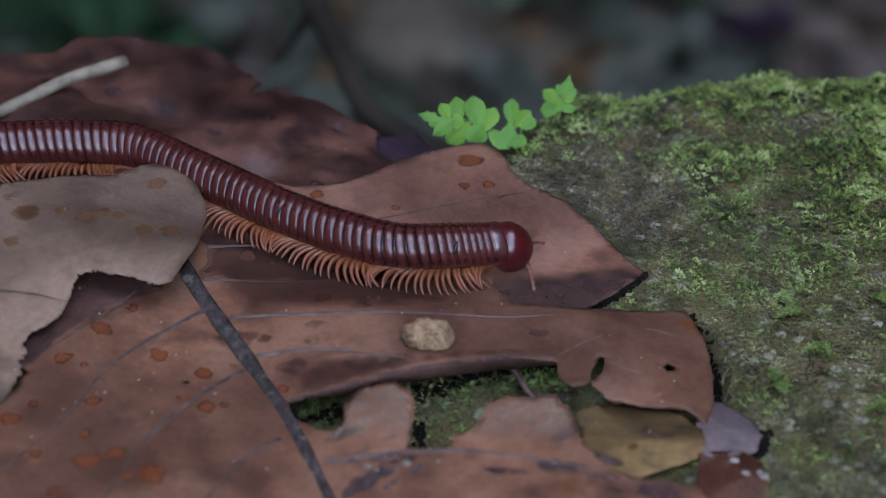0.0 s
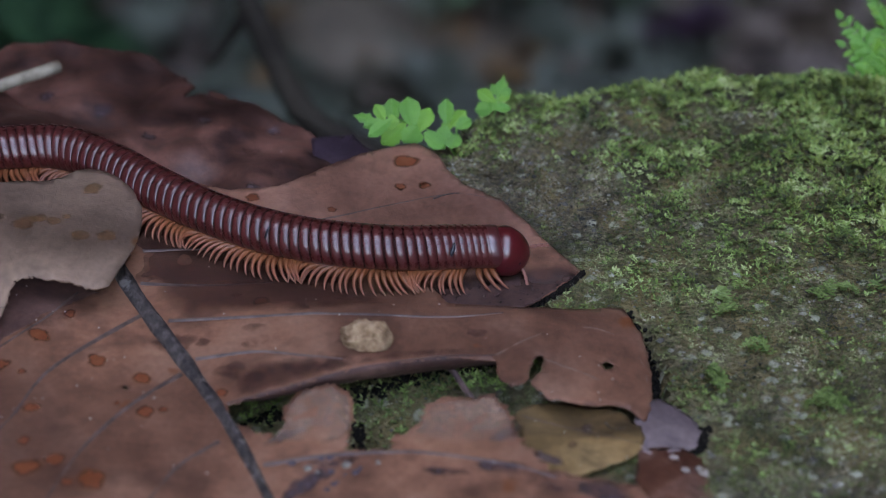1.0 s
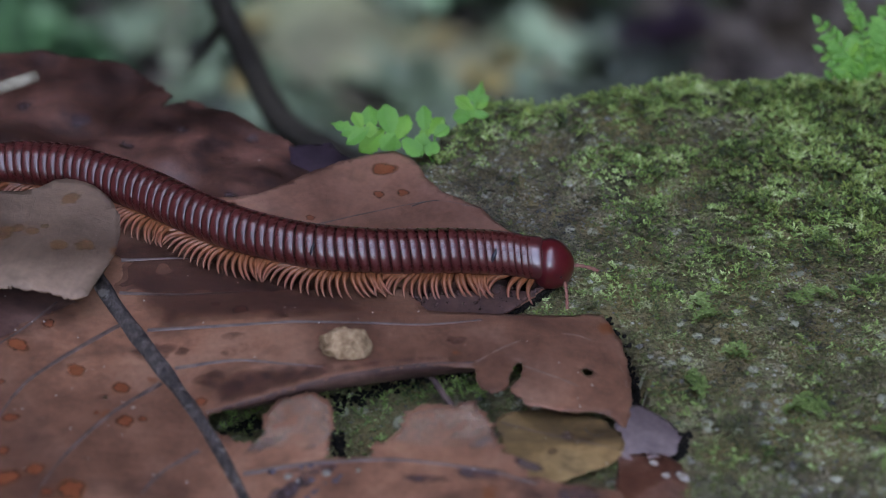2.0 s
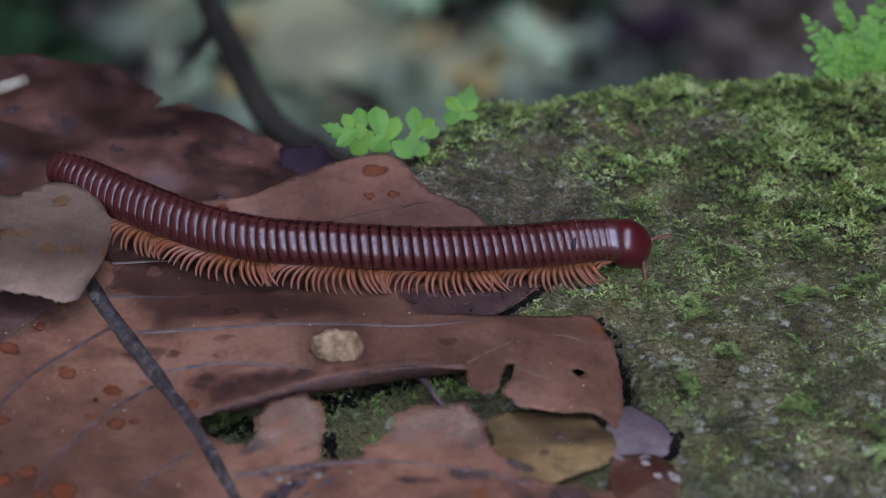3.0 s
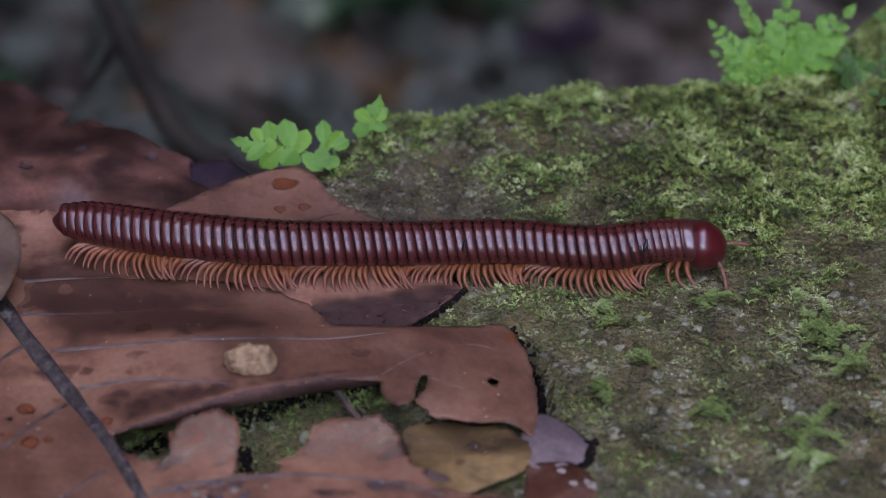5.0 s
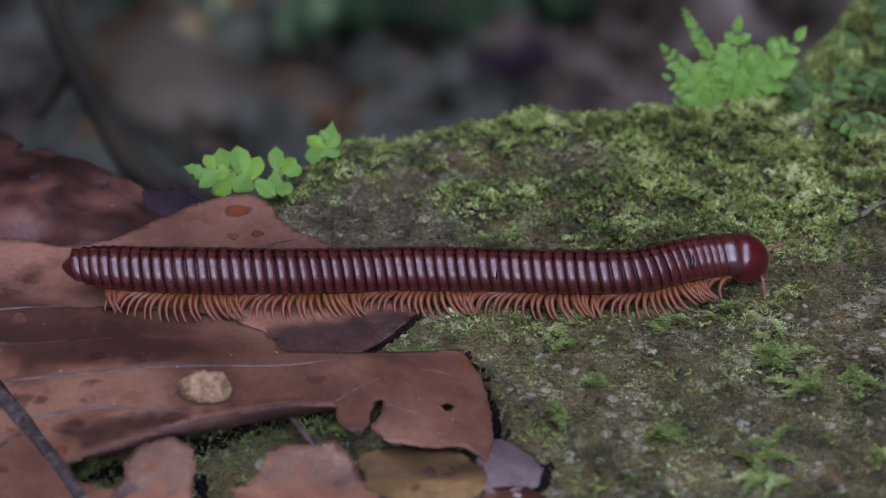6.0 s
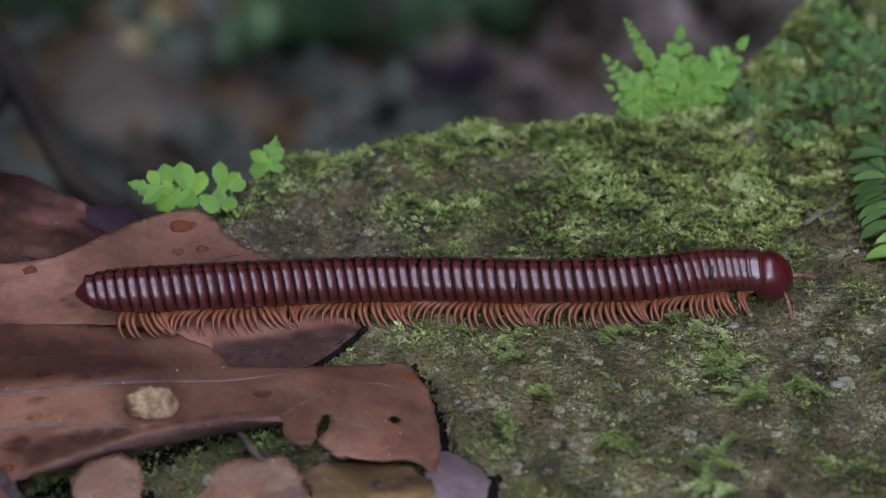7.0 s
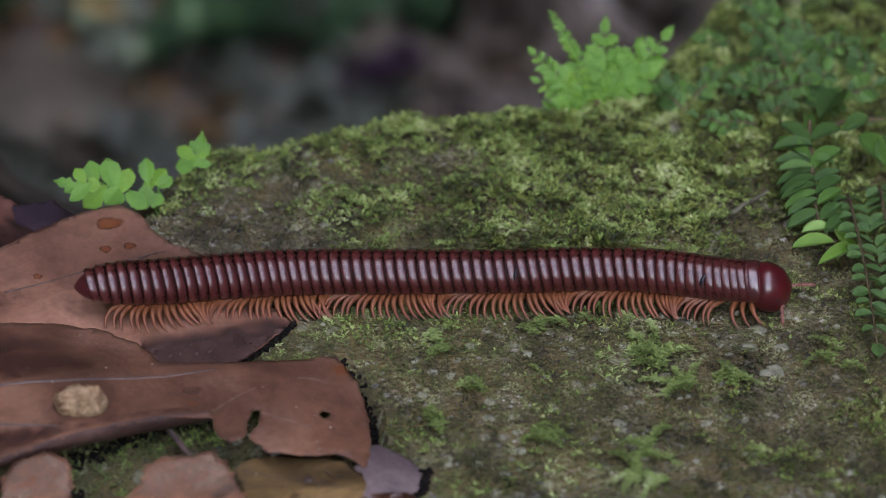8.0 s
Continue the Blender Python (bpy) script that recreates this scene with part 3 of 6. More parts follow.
def moss_mesh(name, tufts, material, wide=1.0):
    """One mesh of small pointed leaves; tufts: x, y, z, reach, leaves, lean."""
    verts, quads = [], []
    for x, y, z, reach, leaves, stand in tufts:
        turn = random.random() * 6.28
        for k in range(leaves):
            a = turn + 6.28 * k / leaves + random.uniform(-0.5, 0.5)
            up = stand * random.uniform(0.3, 1.2)
            ln = reach * random.uniform(0.6, 1.2)
            ca, sa = math.cos(a), math.sin(a)
            w = ln * wide * random.uniform(0.10, 0.21)
            z0 = z + random.uniform(-0.1, 0.5) * reach
            n = math.hypot(1, up)
            hx, hz = ln / n, ln * up / n
            i = len(verts)
            verts += [(x, y, z0), (x + ca * hx * 0.5 - sa * w, y + sa * hx * 0.5 + ca * w, z0 + hz * 0.6),
                      (x + ca * hx, y + sa * hx, z0 + hz * 0.8), (x + ca * hx * 0.5 + sa * w, y + sa * hx * 0.5 - ca * w, z0 + hz * 0.6)]
            quads.append((i, i + 1, i + 2, i + 3))
    return mesh_of(name, verts, quads, material, False)


def moss_cover(x, y):
    """How thickly moss stands at a place, 0 to 1."""
    c = 0.46 + 0.8 * noise.noise(Vector((x / 14, y / 11, 7))) + 0.6 * noise.noise(Vector((x / 4.5, y / 4.5, 3)))
    c += 0.28 * smooth((y - 5) / 35) - 0.38 * smooth((-y - 2) / 25) * smooth((x - 0) / 30)
    c -= 0.47 * smooth((22 - x) / 24) * smooth((y + 5) / 15) - 0.4 * smooth((x - 32) / 20) * smooth((y + 6) / 20)
    c -= 0.45 * math.exp(-((x - 88) / 14) ** 2 - ((y - 4) / 15) ** 2)
    c += 0.25 * math.exp(-((x - 48) / 16) ** 2 - ((y - 14) / 12) ** 2) + 0.3 * smooth((12 - x) / 20) * smooth((y - 30) / 12)
    c += 0.5 * math.exp(-((x - 98) / 18) ** 2 - ((y + 48) / 18) ** 2)
    return c + 0.3 * smooth((x - 60) / 30) * smooth((y - 30) / 30)


def ground_at(x, y):
    k = 1 + 1.2 * smooth((y - 30) / 15)
    return rock_height(x, y) + (1.6 * smooth(moss_cover(x, y) - 0.2) - 1.2) * smooth((y + 12) / 20) + 0.8 * k * noise.noise(Vector((x / 9, y / 9, 1))) + 0.5 * k * noise.noise(Vector((x / 3.5, y / 3.5, 2)))


def build_lichen():
    """Pale crusts on the bare front of the stone, each a low ragged dome."""
    rng = random.Random(6)
    verts, faces = [], []
    small = [(rng.uniform(38, 126), rng.uniform(-72, -4), rng.uniform(0.3, 0.8)) for _ in range(46)]
    for cx, cy, r in LICHENS + small:
        i, n = len(verts), 22
        for q in range(4):
            for k in range(n):
                a = 6.2832 * k / n
                d = r * (3 - q) / 3 * (1 + 0.5 * noise.noise(Vector((math.cos(a) * 1.4 + cx, math.sin(a) * 1.4, cy))) + 0.3 * noise.noise(Vector((math.cos(a) * 4, math.sin(a) * 4, cx))))
                x, y = cx + 1.2 * d * math.cos(a), cy + d * math.sin(a)
                verts.append((x, y, ground_at(x, y) + (0.1, 0.42, 0.5, 0.5)[q] + 0.12 * rng.random()))
        for q in range(3):
            for k in range(n):
                a, b = i + q * n + k, i + q * n + (k + 1) % n
                faces.append((a, b, b + n, a + n))
    tagged(new("lichen", mesh_of("lichen", verts, faces, LICHEN)), "pale grey-green lichen crusts on the rock", "lichen", kind="stuff")


def on_leaf(x, y):
    """Whether the pointed leaf lobe covers a place."""
    return y > -26 and x < 22 and (inside(Vector((x, y)), LOBE_RING) or inside(Vector((x - 1.0, y - 0.8)), LOBE_RING))


def build_moss():
    live, yellow, low, brown, grit = [], [], [], [], []
    for _ in range(260000):
        x, y = random.uniform(-75, 140), random.uniform(-78, 125)
        if y > lerp_table(x, CREST) + 14:
            continue
        if on_leaf(x, y):
            continue
        if -46 < y < -18 and -3 < x - lerp_table(y, CLEFT) < 1.5:
            continue
        c = moss_cover(x, y)
        if x < -20 and -30 < y:
            c -= 0.25
        z = ground_at(x, y) + 0.05
        pick = random.random()
        if x < 42 and y < 0 and (pick < 0.22 or pick > 0.9) and random.random() < 0.65:
            continue
        if pick < 0.22:
            if random.random() < 0.75 - 0.35 * c:
                brown.append((x, y, z + 0.5 * smooth(c - 0.2), random.uniform(0.35, 0.85), random.choice((5, 6)), random.uniform(0.1, 0.9)))
        elif pick < 0.60 and random.random() < 0.6 * smooth((30 - x) / 26) * smooth((y - 2) / 10):
            # the dry shoulder of the stone: grit and withered tufts
            if random.random() < 0.6:
                grit.append((x, y, z))
            else:
                brown.append((x, y, z, random.uniform(0.4, 0.9), random.choice((5, 6)), random.uniform(0.1, 0.9)))
        elif pick < 0.60:
            if random.random() < 0.6 + 0.6 * c:
                low.append((x, y, z, random.uniform(0.35, 0.9), random.choice((5, 6)), random.uniform(0.2, 1.2)))
        elif pick < 0.9:
            if random.random() < 0.9 * smooth(c - 0.12):
                (yellow if random.random() < 0.15 + 0.45 * smooth((x - 15) / 60) else live).append((x, y, z + 0.2 + 0.8 * smooth(c - 0.3), random.uniform(0.4, 0.95) + (0.55 * smooth(c - 0.5) + 0.45 * smooth((x - 30) / 25) * smooth((y + 5) / 15)) * random.random(), random.choice((7, 8, 9)), random.uniform(0.2, 2.2)))
        elif random.random() < 0.75 - 0.6 * c:
            grit.append((x, y, z))
    live = [q for q in live if not on_leaf(q[0], q[1])]
    # thinner moss over the rest of the stone
    for _ in range(45000):
        a, d = random.uniform(0, 6.2832), 235 * math.sqrt(random.random())
        x, y = 20 + d * math.cos(a), d * math.sin(a)
        if (-75 < x < 140 and -78 < y < 125) or random.random() > 0.35 + moss_cover(x, y):
            continue
        low.append((x, y, ground_at(x, y) + 0.1, random.uniform(1.0, 2.6), 3, random.uniform(0.2, 1.4)))
    # taller tufts along the crest, which make its outline uneven
    for _ in range(170):
        cx = random.uniform(-14, 96)
        cy = lerp_table(cx, CREST) - random.uniform(-4, 14)
        tall = random.uniform(0.8, 1.5) * (1 + 0.5 * noise.noise(Vector((cx / 5, 0, 3))))
        for _ in range(random.randint(5, 14)):
            x, y = cx + random.gauss(0, 0.9), cy + random.gauss(0, 0.9)
            (yellow if random.random() < 0.5 else live).append((x, y, ground_at(x, y) + random.uniform(0.2, 1.1) * tall, tall * random.uniform(0.7, 1.3), 5, random.uniform(0.6, 2.2)))
    # upright shoots in loose clumps on the barer front of the stone
    for cx, cy, n, spread in SHOOTS:
        for _ in range(n):
            a, r = random.uniform(0, 6.28), spread * random.random() ** 0.7
            x, y = cx + 1.5 * r * math.cos(a), cy + r * math.sin(a)
            live.append((x, y, ground_at(x, y) + 0.3, random.uniform(0.7, 1.4), random.choice((4, 5)), random.uniform(0.3, 1.2)))
    strands = []
    for cx, cy, n, reach in STRANDS:
        for _ in range(n):
            x, y, a = cx + random.gauss(0, 1.6), cy + random.gauss(0, 1.6), random.uniform(0, 6.28)
            ln = reach * random.uniform(0.5, 1.15)
            steps = int(ln / 0.32)
            for k in range(steps):
                u = k / steps
                px, py = x + math.cos(a) * ln * u, y + math.sin(a) * ln * u
                a += random.uniform(-0.06, 0.06)
                strands.append((px, py, ground_at(px, py) + 0.5 + 1.1 * math.sin(3.0 * u), 1.35 * (1.1 - 0.6 * u), 5, 0.4))
    tagged(new("feathery_moss", moss_mesh("feathery_moss", strands, MOSS_STRAND, 1.3)), "branching strands of feathery green moss on the rock", "moss", kind="stuff")
    tagged(new("moss", moss_mesh("moss", live, MOSS)), "bright green patchy moss growing on the rock", "moss", kind="stuff")
    tagged(new("yellow_moss", moss_mesh("yellow_moss", yellow, MOSS_YELLOW)), "yellowish green patchy moss growing on the rock", "moss", kind="stuff")
    tagged(new("low_moss", moss_mesh("low_moss", low, MOSS_LOW)), "short dark green moss covering the rock", "moss", kind="stuff")
    tagged(new("withered_moss", moss_mesh("withered_moss", brown, MOSS_DEAD)), "withered brown moss among the green on the rock", "moss", kind="stuff")
    verts, faces = [], []
    for x, y, z in grit:
        r = random.uniform(0.12, 0.38) * (2.2 if random.random() < 0.06 else 1)
        i = len(verts)
        a0 = random.random() * 6.28
        for k in range(5):
            a = a0 + 1.257 * k
            q = r * random.uniform(0.7, 1.25)
            verts.append((x + q * math.cos(a), y + q * math.sin(a), z + random.uniform(-0.1, 0.15) * r))
        verts.append((x, y, z + r * random.uniform(0.4, 0.8)))
        faces += [(i + k, i + (k + 1) % 5, i + 5) for k in range(5)]
    for k in range(190):
        x, y = random.uniform(10, 125), random.uniform(-70, 0) if k < 140 else random.uniform(0, 50)
        r, i, a0 = random.uniform(0.35, 0.85), len(verts), random.random() * 6.28
        for q in range(7):
            a, d = a0 + 0.8976 * q, r * random.uniform(0.6, 1.2)
            verts.append((x + d * math.cos(a), y + d * math.sin(a), ground_at(x, y) + 0.1))
        verts.append((x, y, ground_at(x, y) + 0.12 * r + 0.25))
        faces += [(i + q, i + (q + 1) % 7, i + 7) for q in range(7)]
    tagged(new("grit", mesh_of("grit", verts, faces, GRIT, False)), "pale grit and lichen flakes on the rock", "grit", kind="stuff")


SHOOTS = [(-24, -38, 34, 4), (-15, -36, 40, 4), (-9, -35, 26, 3), (-43, -39, 22, 3), (61, -22, 22, 5), (66, -28, 14, 5), (48, -50, 16, 6), (28, -42, 10, 4), (24, -36, 8, 3), (56, -42, 8, 4), (45, -33, 8, 4), (90, -58, 10, 6), (20, -12, 14, 4), (33, -14, 14, 4)]
STRANDS = [(67.4, -20.2, 7, 6.5), (64.8, -18.5, 5, 6), (70.5, -29.5, 6, 6), (60.3, -46.6, 6, 7), (46.8, -9.9, 4, 4), (29.5, -13.9, 4, 4), (46.9, -41.0, 5, 4), (29.6, -35.9, 4, 3.5), (78.7, -26.8, 4, 6), (59.3, -8.0, 4, 4), (62.6, -53.8, 5, 6), (96.8, -23.4, 4, 5), (37.0, -26.5, 3, 3)]

# ---- dead leaves on the rock: outlines in mm ----
BIG_A = [(-17.7, -13.5), (-14.1, -21.6), (-5.3, -22.5), (4.8, -22.0), (12.6, -19.2), (14.5, -19.2), (15.7, -22.1), (17.5, -26.5), (18.5, -32.2), (18.9, -37.1), (18.8, -41.4), (18.2, -45.0), (17.6, -47.5), (16.4, -47.2), (15.4, -45.8), (14.1, -45.1), (10.4, -46.3), (6.7, -46.8), (2.5, -46.3), (0.0, -44.0), (-0.65, -42.7), (0.2, -41.3), (1.1, -39.8), (1.4, -37.4), (1.1, -35.8), (0.4, -35.9), (0.0, -37.7), (-0.4, -39.4), (-0.65, -41.2), (-1.3, -42.7), (-2.6, -43.6), (-3.8, -43.8), (-4.9, -42.7), (-5.9, -40.7), (-6.3, -37.6), (-13.9, -37.2), (-22.8, -39.3), (-32.5, -42.4), (-41.3, -45.5), (-48.4, -47.7)]
FOLD_ARC = [(-6.0, -36.2), (-2.5, -32.9), (1.3, -30.0), (5.2, -28.0), (9.0, -27.0), (12.2, -27.5), (15.4, -29.7), (17.4, -33.4), (18.2, -37.5)]
FOLD_LOW = [(1.6, -36.7), (5.4, -38.1), (9.6, -39.6), (12.7, -41.9), (15.2, -45.0)]
BIG_B = [(-46.9, -52.6), (-43.2, -54.2), (-39.7, -56.2), (-39.2, -53.9), (-39.0, -48.9), (-36.3, -45.3), (-31.5, -44.7), (-28.8, -47.3), (-27.6, -52.6), (-28.7, -56.1), (-28.7, -59.9), (-21.7, -60.3), (-21.6, -57.4), (-17.6, -54.5), (-16.9, -49.6), (-13.0, -47.7), (-6.0, -46.5), (-3.5, -50.6), (-1.3, -58.0), (2.8, -63.9), (8.9, -64.9), (16.7, -64.2), (21.8, -74.9)]
BIG_C = [(-95.8, -87.2), (-101.3, -56.7), (-93.1, -52.8), (-91.2, -49.4), (-90.1, -44.5), (-91.8, -42.3), (-95.5, -38.2), (-99.4, -31.1), (-94.4, -21.9), (-85.7, -11.4), (-69.8, -2.8), (-66.1, -5.6), (-55.2, -4.9), (-43.7, -5.5), (-32.2, -6.5), (-24.5, -8.9)]
TIP = [(7.4, -7.4), (2.5, -14.5), (-1.6, -18.4), (-10.7, -24.4), (-23.4, -28.9), (-45.9, -23.8), (-66.0, -19.1), (-76.3, -12.0), (-81.2, 11.0), (-71.9, 14.7), (-62.0, 14.7), (-53.0, 12.0), (-44.3, 13.3), (-36.9, 19.2), (-30.3, 23.8), (-21.5, 27.2), (-17.9, 24.4), (-15.8, 19.8), (-13.1, 15.6), (-6.2, 11.7), (-1.2, 5.0), (3.2, -1.9)]
BACK = [(-116.7, 50.5), (-104.8, 54.6), (-96.3, 59.3), (-77.2, 58.0), (-69.4, 54.3), (-62.2, 46.5), (-63.4, 41.9), (-59.2, 45.9), (-48.5, 40.4), (-42.1, 35.4), (-37.7, 30.7), (-35.6, 21.9), (-40.5, 1.7), (-63.3, -1.0), (-92.3, -1.3), (-107.8, -0.8)]
PALE = [(-108.4, -3.8), (-101.2, -1.1), (-89.2, 1.7), (-81.1, 2.1), (-77.0, 5.6), (-72.1, 4.7), (-67.9, 0.4), (-65.6, -5.1), (-65.5, -15.8), (-67.6, -22.3), (-69.4, -26.6), (-74.5, -25.9), (-79.3, -24.9), (-85.3, -24.6), (-84.9, -29.2), (-87.1, -34.8), (-90.9, -36.8), (-91.0, -42.8), (-92.5, -50.7), (-99.9, -54.8)]
OLIVE = [(-3.3, -44.2), (4.3, -42.4), (13.3, -44.3), (17.7, -49.6), (17.2, -55.0), (8.9, -60.8), (3.3, -61.6), (-0.8, -55.4)]
PURPLE = [(15.9, -49.3), (16.4, -42.7), (19.4, -40.9), (24.4, -44.4), (27.2, -47.8), (25.8, -52.7), (17.6, -56.4)]
RED = [(16.3, -54.3), (23.0, -53.0), (28.3, -55.2), (30.0, -57.9), (33.0, -62.7), (15.8, -69.6)]
DARK = [(-40.3, 32.3), (-33.0, 35.3), (-29.1, 28.9), (-34.1, 21.7), (-39.2, 23.8)]
HOLE = [(10.6, -35.8), (11.7, -34.7), (12.8, -35.1), (12.6, -36.3), (11.4, -37.0)]
PIN = [(-65.1, -44.6), (-64.5, -44.2), (-64.1, -45.1), (-64.6, -45.6)]
MIDRIB = [(-70.7, -9.3), (-64.7, -21.5), (-55.6, -37.7), (-47.9, -51.9), (-39.6, -71.0), (-35.8, -80.4)]
V1 = [(-66.0, -6.4), (-59.9, -5.5), (-51.4, -5.2)]
V2 = [(-65.4, -15.5), (-54.1, -15.5), (-43.0, -14.1)]
V3 = [(-59.7, -26.2), (-45.6, -26.3), (-27.2, -26.3), (-14.3, -26.6), (-5.2, -25.0)]
V4 = [(-54.3, -36.3), (-44.8, -35.4), (-37.4, -37.0), (-30.5, -38.6)]
V9 = [(-75.1, -20.4), (-80.3, -29.6), (-86.9, -37.9), (-89.9, -42.1)]
V5 = [(-64.2, -24.8), (-73.0, -36.0), (-78.2, -44.4), (-82.0, -55.4), (-90.2, -70.2)]
V6 = [(-56.2, -40.2), (-64.0, -50.7), (-70.2, -64.1), (-74.3, -78.1)]
V7 = [(-48.7, -57.2), (-54.5, -64.7), (-59.1, -76.9)]
V8 = [(-41.4, -62.4), (-30.3, -61.0), (-15.5, -61.4), (-4.2, -63.3), (3.7, -65.9)]
PV1 = [(-102.3, -28.5), (-96.6, -29.3), (-91.0, -30.0), (-84.7, -31.7)]
PV2 = [(-104.0, -18.2), (-89.7, -13.8), (-75.5, -14.3), (-66.5, -16.0)]
TV = [(-40.5, 2.7), (-33.0, 5.4), (-25.5, 8.5), (-14.0, 12.5), (-6.2, 11.5)]
TIPDARK = [(-17.9, -12.6), (-14.6, -19.4), (-9.0, -22.5), (-1.6, -18.6), (2.4, -14.6), (7.2, -7.9), (3.0, -3.5), (-6.0, -5.5), (-14.0, -8.0)]
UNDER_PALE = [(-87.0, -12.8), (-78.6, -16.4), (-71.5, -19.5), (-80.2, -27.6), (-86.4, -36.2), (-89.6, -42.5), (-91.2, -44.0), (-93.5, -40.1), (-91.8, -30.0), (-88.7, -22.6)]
RIM = [(-6.2, -36.4), (-13.9, -37.2), (-22.8, -39.3), (-32.5, -42.4), (-41.3, -45.5), (-48.4, -47.7)]
RIM_ROT = [(-47.5, -40.5), (-44.0, -37.6), (-37.0, -38.4), (-30.0, -38.6), (-22.0, -36.3), (-12.0, -35.0), (-6.8, -35.8), (-13.9, -36.9), (-22.8, -39.0), (-32.5, -42.1), (-41.3, -45.2), (-47.0, -46.8)]
LOBE_DULL = [(-78.0, -14.0), (-75.0, 1.0), (-58.0, 0.0), (-40.0, -7.0), (-24.0, -13.0), (-18.0, -21.0), (-26.0, -28.0), (-46.0, -23.5), (-66.0, -18.5)]
TOP_DIM = [(-66.0, -8.0), (-50.0, -8.0), (-36.0, -11.0), (-26.0, -17.0), (-22.0, -22.0), (-34.0, -25.6), (-58.0, -25.6), (-63.5, -19.0)]
BLOOMS = [[(-41.0, -57.0), (-38.7, -53.9), (-38.4, -49.4), (-36.0, -46.0), (-31.8, -45.5), (-29.3, -47.8), (-28.2, -52.6), (-29.2, -58.0)], [(-21.0, -57.8), (-17.0, -54.9), (-16.3, -50.2), (-12.8, -48.4), (-6.4, -47.2), (-4.1, -50.9), (-2.0, -57.8), (-10.0, -61.0)]]
FUNGUS = [(-31.1, -62.6), (-28.7, -65.8)]
STALK = [(-14.0, -34.4), (-9.6, -42.8)]
CRACK = [(-17.8, 10.7), (-15.7, 12.0), (-13.5, 12.7)]
SPOTS_BIG = [(-79.8, -32.9, 1.91), (-75.7, -26.5, 1.08), (-69.8, -38.3, 1.67), (-62.3, -42.3, 1.56), (-84.9, -41.0, 1.56), (-81.2, -42.5, 0.84), (-78.6, -51.6, 1.32), (-60.8, -51.0, 1.67), (-58.1, -50.2, 0.84), (-77.3, -66.6, 2.15), (-73.2, -64.5, 1.67), (-78.7, -59.9, 1.2), (-66.9, -69.4, 2.39), (-70.7, -70.1, 1.08), (-90.8, -56.9, 1.67), (-85.6, -65.4, 1.2), (-76.4, -21.3, 0.72), (-45.0, -21.1, 1.44), (-49.1, -18.9, 0.72), (-87.8, -52.8, 0.96), (-65.4, -49.4, 0.6), (-49.4, -45.0, 1.08), (-81.3, -74.5, 1.2)]
SMUDGE_TIP = [(-47.0, -11.5, 4.02), (-33.4, -16.2, 3.83), (-61.5, 0.3, 3.83), (-40.4, 1.5, 2.49), (-22.2, -17.3, 2.87), (-71.1, 8.1, 2.87)]
SPOTS_TIP = [(-23.0, 21.4, 2.3), (-23.6, 13.9, 1.05), (-19.5, 14.5, 1.15), (-35.0, 6.9, 0.86), (-48.9, 9.8, 1.34)]
SPOTS_PALE = [(-84.8, -10.1, 2.3), (-82.4, -8.8, 1.53), (-79.9, -9.7, 1.34), (-75.1, -14.1, 1.72), (-70.7, -13.8, 1.91), (-74.7, 0.0, 1.63), (-95.3, -9.3, 2.68), (-89.6, -8.4, 1.24), (-96.5, -18.3, 1.34), (-78.1, -7.9, 0.86)]
SPOTS_BACK = [(-50.4, 27.1, 1.72), (-47.1, 35.1, 1.34), (-68.9, 31.1, 1.53), (-78.0, 39.3, 1.91), (-59.2, 34.7, 1.34), (-41.7, 17.0, 1.91), (-49.4, 15.6, 1.53), (-88.7, 43.0, 1.53), (-99.8, 42.4, 1.72)]
OLIVEV = [(-1.9, -46.4), (5.3, -49.1), (11.5, -51.0), (16.6, -52.9)]
OLIVEM = [(8.4, -49.7, 1.15), (10.2, -51.0, 0.77), (11.9, -50.2, 0.67), (6.2, -53.5, 0.86)]
# The two widest stand in for the pale leaf's shadow.
SMUDGE = [(-37.3, -39.1, 2.39), (-40.8, -40.2, 1.67), (-31.8, -39.5, 1.91), (-44.3, -41.4, 1.44), (-45.4, -29.1, 1.2), (-36.7, -46.1, 0.96), (-53.4, -32.1, 1.08), (-30.4, -33.6, 0.84), (-48.1, -39.6, 2.15), (-45.1, -32.8, 1.67), (-38.4, -24.0, 1.67), (-77.0, -20.3, 4.07), (-81.5, -27.5, 4.07), (-58.0, -31.8, 2.63), (-79.1, -15.0, 1.44), (-81.2, -23.5, 1.67), (-31.5, -57.6, 0.84), (-9.6, -30.7, 1.2)]
DECAY = [(-38.8, -56.2, 1.44, 2.2, 30), (-30.3, -62.3, 1.24, 3.0, 0), (-33.9, -66.8, 1.34, 2.2, 60), (-12.7, -65.6, 0.96, 4.0, -4), (-4.4, -56.2, 1.34, 2.2, 40), (2.7, -61.5, 1.15, 2.5, -30), (4.0, -67.0, 2.4, 2.2, -5), (-4.8, -64.2, 1.8, 2.4, -8), (11.0, -67.6, 2.6, 1.8, 0), (-31.5, -64.6, 1.6, 1.6, 40), (-36.5, -68.6, 1.5, 1.8, 60)]
LICHENS = [(84.5, -4.3, 1.5), (85.0, -14.7, 1.3), (82.9, -19.3, 1.0), (85.8, -25.6, 1.6), (88.1, -19.6, 1.1), (82.0, -9.1, 1.0), (88.0, -0.4, 0.9), (59.0, -37.9, 0.9), (38.3, -34.1, 0.9), (50.4, -11.6, 0.7), (47.8, -2.7, 0.7)]
WHITISH = [(22.0, -55.7, 0.86), (26.6, -57.7, 1.44), (23.8, -58.3, 0.77)]
